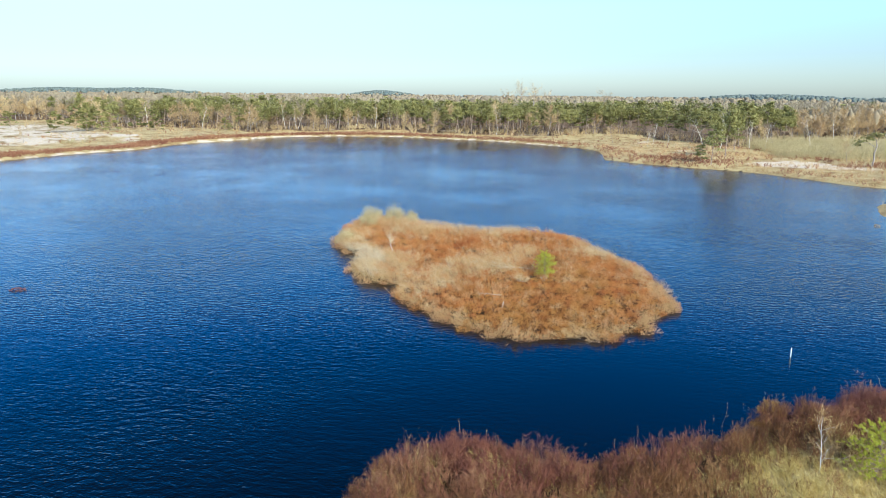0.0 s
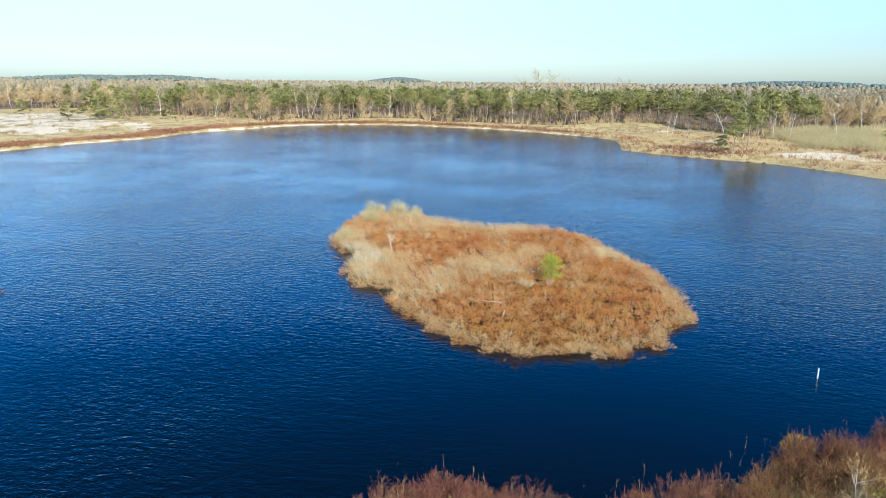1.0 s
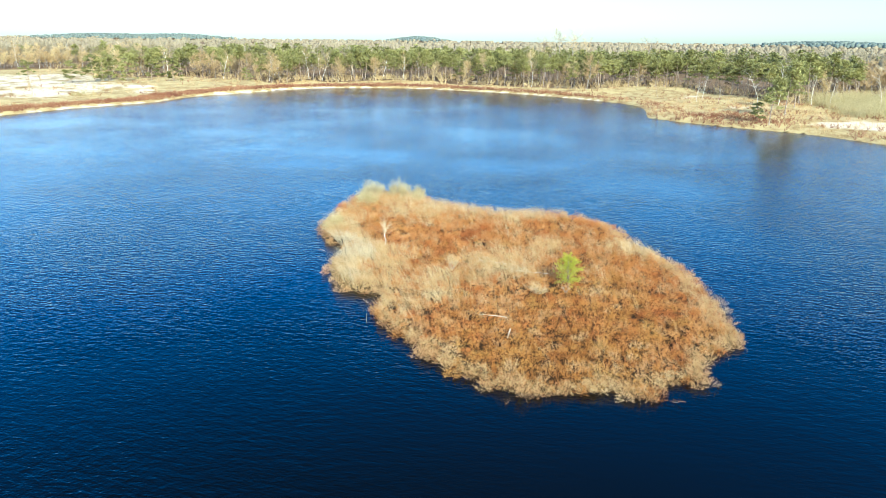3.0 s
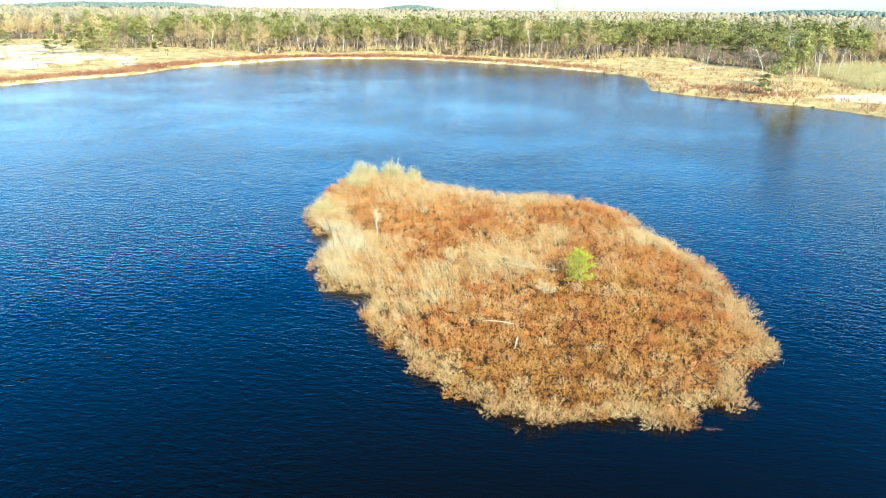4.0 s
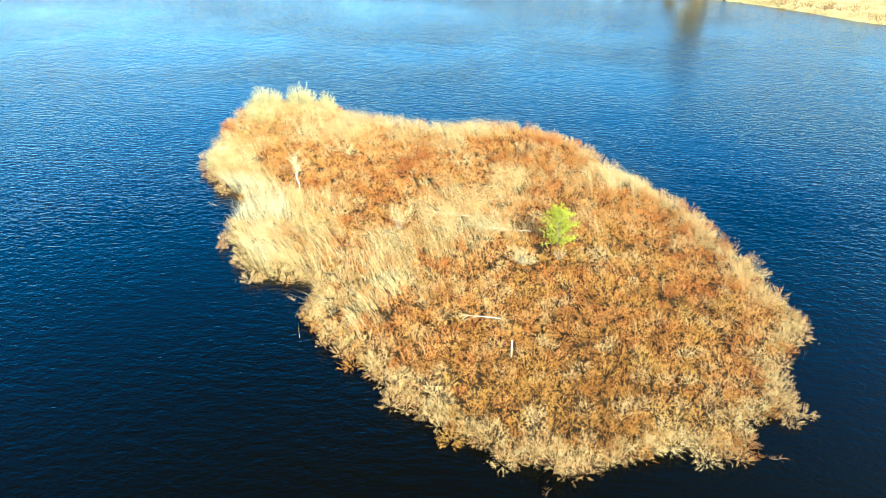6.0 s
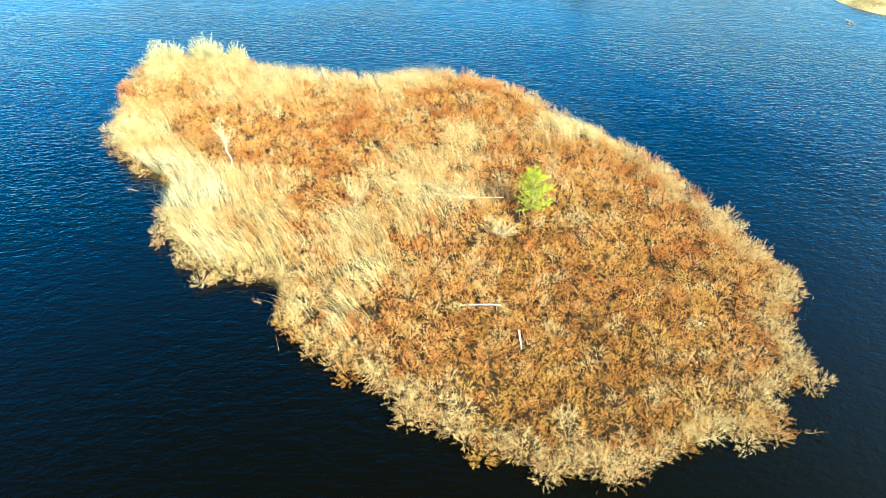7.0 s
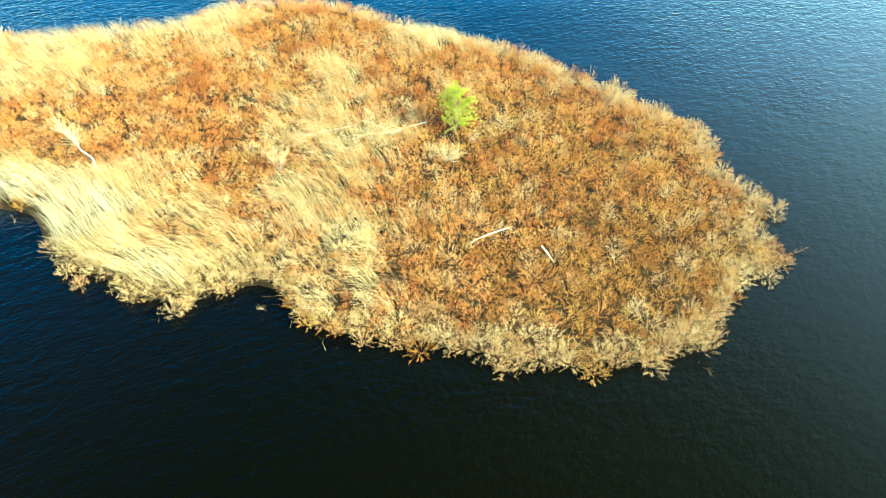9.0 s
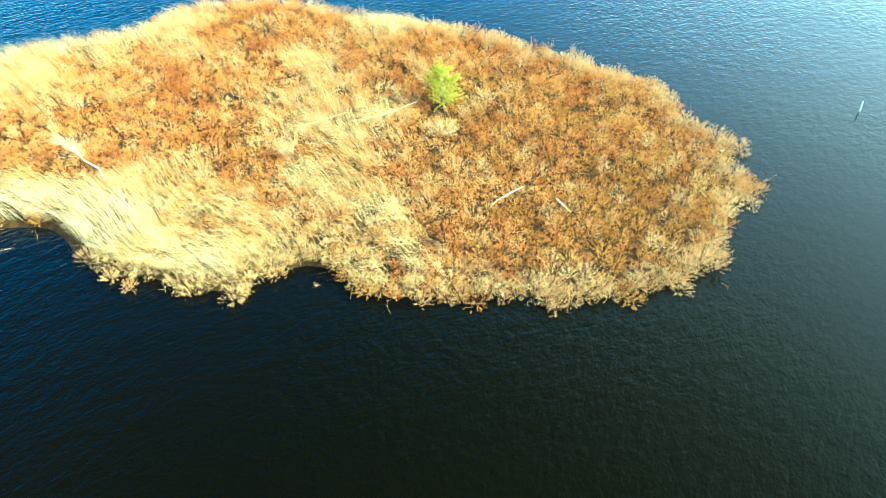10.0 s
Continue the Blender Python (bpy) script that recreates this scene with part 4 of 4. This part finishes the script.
def single_trees():
    rng = np.random.default_rng(24)

    def put(name, arrays, mats, x, y, label, category="tree", turn=0):
        ob = tree_of(name, *arrays, *mats, label, category, "")
        ob.matrix_basis = pose(x, y, float(height((x, y))[0]), 0, 0, turn)

    for x, y, h, w in ((60.4, 185.2, 11.5, 2.4), (68.6, 198.8, 14.0, 3.2), (79, 222, 13.0, 3.0)):
        put("shore_pine", pine_arrays(rng, h, 60, 34, 0.4, w), (BARK_PINE, SPRUCE), x, y, "dark Scots pine standing alone on the shore")
    put("low_pine", pine_arrays(rng, 5.2, 60, 24, 0.15, 2.2, 0.6), (BARK_PINE, SPRUCE), 59.2, 190.3, "small dark pine beside the shore pines")
    for x, y, h in ((-176, 270, 8.5), (-169, 274, 10.5), (-163, 270, 9.0), (-157, 277, 11.0), (-168, 283, 11.0), (-150, 283, 10.0), (-206, 285, 7.5), (-143, 288, 9.5)):
        put("spreading_pine", pine_arrays(rng, h, 42, 28, 0.14, 4.6 * h / 9, 0.66), (BARK_PINE, SPRUCE), x, y, "low spreading pine with branches to the ground on the west shore")
    # the umbrella pine with a bent pale trunk
    tp = np.array([(0, 0, -0.2), (0.2, 0, 1.5), (0.1, 0.1, 3.2), (0.5, 0, 5), (0.1, 0, 6.6), (-0.8, 0, 7.6)])
    wood = join(tube(tp, [0.24, 0.2, 0.18, 0.16, 0.12, 0.06], 6), tube([(0.3, 0, 4.6), (-1.5, 0.2, 5.8), (-3.4, 0, 6.0)], [0.1, 0.07, 0.04], 4), tube([(0.1, 0, 6.4), (1.2, 0.3, 7.2)], [0.08, 0.04], 4))
    pads = np.array([(-0.8, 0, 7.7), (-2.2, 0.3, 7.2), (-3.6, 0, 6.2), (1.2, 0.2, 7.5), (-4.3, 0.2, 5.4), (0.2, -0.3, 8.0), (-1.6, -0.4, 6.9)])
    c = np.repeat(pads, 60, 0) + rng.normal(0, 1, (420, 3)) * np.array([0.7, 0.7, 0.22])
    put("umbrella_pine", (wood, flakes(c, 0.34 * rng.uniform(0.6, 1.2, 420), rng, 0.2)), (BARK_GREY, SPRUCE), 99, 179.5, "wind-bent pine with flat crown and pale trunk")
    # dead and pale trees at the edge of the pines
    for x, y, h in ((59, 246, 8), (56, 240, 6.5), (62, 238, 5), (78, 232, 12.5), (74, 238, 11), (86, 228, 9.5), (90, 226, 9), (104, 226, 11)):
        put("dead_tree", bare_arrays(rng, h, 10, 4, 0.8, 0.3, 0.03, 1.0), (PEELED, BARK_GREY), x, y, "dead bleached tree with broken limbs at the wood's edge", turn=rng.uniform(0, 360))
    for x, y, h in ((-152, 215, 5.5), (-128, 238, 5.0), (-186, 272, 6), (-172, 246, 5), (48, 262, 5.5), (98, 190, 6), (-113, 300, 6)):
        put("sapling", bare_arrays(rng, h, 10, 14, 0.5, 0.3, 0.03, 0.7), (BARK_GREY, BUDS), x, y, "small leafless sapling on the heath", turn=rng.uniform(0, 360))
    put("green_pine", pine_arrays(rng, 5.5, 60, 26, 0.12, 2.6, 0.7), (BARK_PINE, SPRUCE), -115.5, 298, "bushy green pine on the west shore")
    for x, y, h in ((8, 352, 18.5), (17, 350, 22.5), (23, 352, 21.5), (29, 354, 19), (56, 350, 18.5)):
        put("tall_bare_tree", bare_arrays(rng, h, 12, 12, 0.5, 0.55, 0.035, 0.8), (BARK_GREY, BUDS), x, y, "tall leafless tree rising above the pines", turn=rng.uniform(0, 360))


single_trees()


# ---- single things on the island ----
def young_pine(x, y, h, wide, label, seed):
    rng = np.random.default_rng(seed)
    ob = thing("young_pine", x, y, float(height((x, y))[0]), label, "tree")
    tp, tr = limb(rng, (0, 0, -0.1), (0.03, 0, 1), h * 0.95, 0.04, 0.12, 6)
    part("trunk", tube(tp, tr, 6), BARK_PINE, ob, smooth=True)
    wood, tips = [], []
    for k in range(96):
        s = 0.06 + 0.92 * (k + rng.uniform()) / 96
        at = np.array([np.interp(s, np.linspace(0, 1, len(tp)), tp[:, j]) for j in range(3)])
        a = k * 2.4 + rng.uniform(-0.4, 0.4)
        reach = wide * (0.7 + 0.45 * math.sin(min(1, s * 2.2) * 1.57) - 0.8 * s**2.2) * rng.uniform(0.7, 1.05)
        lp, lr = limb(rng, at, (math.cos(a), math.sin(a), rng.uniform(0.15, 0.75)), max(0.12, reach), 0.012, 0.4, 4)
        wood.append(tube(lp, lr, 4))
        for j in range(1, 5):
            for _ in range(3):
                d0 = unit(lp[j] - lp[j - 1] + rng.normal(0, 0.09, 3) + np.array([0, 0, 0.05]))
                tip = lp[j] + d0 * 0.16
                n = 16
                b = lp[j] + (tip - lp[j]) * rng.uniform(0, 1, (n, 1))
                d = unit(rng.normal(0, 1, (n, 3)) + d0 * 0.9)
                tips.append(cones(b, b + d * rng.uniform(0.06, 0.11, (n, 1)), 0.009))
    part("branchwork", join(*wood), BARK_PINE, ob)
    part("foliage", join(*tips), GREEN, ob)


young_pine(6.45, 65.85, 2.65, 1.32, "bright yellow-green young pine among the island shrubs", 31)


def round_bush(name, x, y, h, spread, material, label, group, seed, stems=26, twigs=16, r=0.008):
    rng = np.random.default_rng(seed)
    ob = thing(name, x, y, float(height((x, y))[0]), label, "bush", group)
    st, tw = bush(rng, np.zeros((1, 3)), np.array([h * (0.7 if material is WILLOW else 1)]), stems, twigs, min(spread, 1.1), r, reach=(0.14, 0.34))
    part("base", st, BARK_GREY, ob)
    if material is WILLOW:   # close, rounded heads
        tw = shrub(rng, np.zeros((1, 3)), np.array([spread]), np.array([h]), 300, 26, 0.011, (0.08, 0.2), 0.2, 0.0)[0]
    part("crown", tw, material, ob)
    return ob


for n, (x, y, h, w) in enumerate(((-16.4, 95.4, 2.2, 2.1), (-13.0, 95.6, 2.5, 1.7), (-10.4, 94.8, 2.1, 1.1), (-16.2, 91.4, 1.6, 1.6), (-17.2, 80.4, 1.8, 1.3))):
    round_bush("willow_bush", x, y, h, w, WILLOW, "pale yellow-green budding willow bush at the island's tip", "willows on the island tip", 40 + n, 40, 1, 0.011)
round_bush("pale_bush", -3.4, 68.6, 1.75, 0.5, STRAW, "small bleached twiggy bush among red shrubs", "", 50, 26, 14)
round_bush("straw_bush", 3.9, 63.7, 1.2, 1.1, STRAW, "splayed tuft of bleached dead stems beside the young pine", "", 51, 46, 14)
round_bush("grey_bush", 6.2, 64.2, 0.95, 0.6, PALE, "small grey dead bush beside the young pine", "", 52, 14, 8)


def fallen(name, pts, radii, label, seed, crown=0, wood=None):
    """A lying trunk with a spray of twigs at its thin end."""
    rng = np.random.default_rng(seed)
    p = np.array(pts, float)
    ob = thing(name, *p[0], label, "log")
    p = p - p[0]
    part("trunk", tube(p, radii, 7), wood or PEELED, ob, smooth=True)
    if crown:
        s = rng.uniform(0.45, 1, crown) ** 0.7
        seg = s * (len(p) - 1)
        b = np.stack([np.interp(seg, np.arange(len(p)), p[:, j]) for j in range(3)], 1)
        ax = unit(p[-1] - p[0])
        d = unit(ax * 1.1 + rng.normal(0, 0.55, (crown, 3)) + np.array([0, 0, 0.1]))
        t = b + d * rng.uniform(0.3, 0.9, (crown, 1)) * np.linalg.norm(p[-1]) * 0.6
        k = rng.integers(0, crown, crown * 5)
        tb = b[k] + (t - b)[k] * rng.uniform(0.3, 1, (len(k), 1))
        tw = cones(tb, tb + unit(d[k] + rng.normal(0, 0.5, (len(k), 3))) * rng.uniform(0.15, 0.5, (len(k), 1)), 0.0045)
        part("branchwork", join(cones(b, t, 0.010), tw), PALE, ob)
    return ob


fallen("fallen_log", [(1.74, 57.14, 0.84), (1.2, 57.25, 0.86), (0.7, 57.37, 0.85), (0.05, 57.52, 0.8)], [0.028, 0.026, 0.02, 0.008], "peeled white trunk lying across the shrubs", 61, 9)
fallen("short_log", [(2.02, 55.34, 0.78), (1.94, 54.88, 0.66), (1.86, 54.42, 0.5)], [0.042, 0.04, 0.036], "short white peeled trunk among the shrubs", 62)
fallen("fallen_birch", [(4.9, 66.6, 1.0), (4.3, 66.75, 1.0), (3.2, 67.0, 0.95), (1.8, 67.7, 0.85)], [0.026, 0.018, 0.012, 0.005], "bleached fallen birch lying beside the young pine", 63, 90)
fallen("fallen_branch", [(1.4, 69.0, 0.95), (0.4, 69.3, 0.9), (-1.0, 70.0, 0.8)], [0.022, 0.016, 0.007], "bleached fallen branch in dry grass", 64, 60)
fallen("leaning_birch", [(-10.6, 74.3, 0.25), (-10.5, 74.9, 0.75), (-10.8, 75.5, 1.1), (-10.8, 76.1, 1.4), (-11.1, 76.8, 1.75)], [0.045, 0.036, 0.026, 0.014, 0.006], "leaning dead white birch by the island bay", 65, 70, BARK_WHITE)


# ---- in the water and on the near bank ----
def post():
    ob = thing("mooring_post", 22.7, 46.05, 0, "weathered pale wooden post leaning in the water", "post")
    part("shaft", tube([(0.0, 0, -1.2), (0.02, 0.05, 0.0), (0.05, 0.11, 0.68), (0.051, 0.112, 0.70)], [0.045, 0.045, 0.04, 0.03], 10), POST, ob, smooth=True)


post()


def islet_plants():
    rng = np.random.default_rng(71)
    for (x, y, a, b, turn), material, label, n, h in ((ISLETS[0], ROSE, "low reddish shrubs on a tiny islet", 34, 0.2), (ISLETS[1], STRAW, "yellow grass on a tiny islet", 40, 0.14)):
        u, w = rng.uniform(-0.8, 0.8, n) * a, rng.uniform(-0.6, 0.6, n) * b
        xy = np.column_stack([x + u * math.cos(turn) - w * math.sin(turn), y + u * math.sin(turn) + w * math.cos(turn)])
        tagged(part("islet_plants", join(*bush(rng, placed(xy), rng.uniform(0.6, 1.2, n) * h, 6, 8, 0.9, 0.014)), material), label, "shrubs", kind="stuff")


islet_plants()


def bank_birch():
    rng = np.random.default_rng(72)
    ob = tree_of("birch_sapling", *bare_arrays(rng, 3.4, 12, 14, 0.45, 0.2, 0.006, 0.42), BARK_WHITE, RIM, "small white leafless birch on the near bank", "tree", "")
    ob.location = placed([(16.5, 28.4)])[0]


bank_birch()
young_pine(18.9, 28.0, 2.9, 1.7, "yellow-green young pine on the near bank", 73)
for n, (x, y, h) in enumerate(((17.2, 35.9, 1.2), (8.4, 30.6, 0.8), (16.0, 34.4, 0.7))):
    round_bush("rusty_bush", x, y, h, 0.9, RUST, "small bush with rusty yellow leaves at the bank's edge", "rusty bushes on the bank", 80 + n, 22, 26, 0.012)


def shallows():
    """Thin dead reeds and drift twigs standing in the shallows."""
    rng = np.random.default_rng(81)
    near = scatter(rng, 3000, -6, 34, 26, 46)
    d = on_shore(near)
    near = near[(d < -0.2) & (d > -2.6) & (rng.uniform(size=len(near)) < 0.16)]
    isle = scatter(rng, 5000, -20, 20, 45, 80)
    d = on_island(isle)
    isle = isle[(d < -0.35) & (d > -1.1) & (rng.uniform(size=len(isle)) < 0.10)]
    p = np.column_stack([np.concatenate([near, isle]), np.full(len(near) + len(isle), -0.05)])
    tagged(part("shallow_reeds", reed(rng, p, rng.uniform(0.25, 0.8, len(p)), (0.1, 0.2), 0.007, 1), RIM), "sparse dead reed stems standing in the shallows", "reeds", kind="stuff")


shallows()


def drift_branch(x, y, turn, size, seed, label):
    rng = np.random.default_rng(seed)
    ob = thing("drift_branch", x, y, 0.0, label, "branch", "drift branches in the water")
    lp, lr = limb(rng, (0, 0, -0.12), (math.cos(turn), math.sin(turn), 0.3), size, 0.02, 0.5, 5)
    part("stem", tube(lp, lr, 5), BARK_GREY, ob)
    b = lp[rng.integers(1, 6, 26)]
    d = unit(unit(lp[-1] - lp[0]) * 0.5 + rng.normal(0, 0.6, (26, 3)) + np.array([0, 0, 0.25]))
    part("spray", cones(b, b + d * rng.uniform(0.15, 0.5, (26, 1)) * size, 0.006), TAN, ob)


drift_branch(26.9, 42.9, 2.6, 1.2, 91, "pale dead branch sticking out of the water")
drift_branch(28.2, 42.3, 0.9, 0.9, 92, "pale dead branch sticking out of the water")
drift_branch(11.2, 48.3, -0.9, 0.8, 93, "bare dead branch drooping into the lake")
drift_branch(2.2, 47.4, -1.9, 0.8, 94, "bare dead branch drooping into the lake")
drift_branch(-8.9, 60.6, -2.6, 0.7, 95, "bare dead branch drooping into the lake")
drift_branch(-15.6, 73.2, 3.6, 0.9, 96, "bare dead branch drooping into the lake")
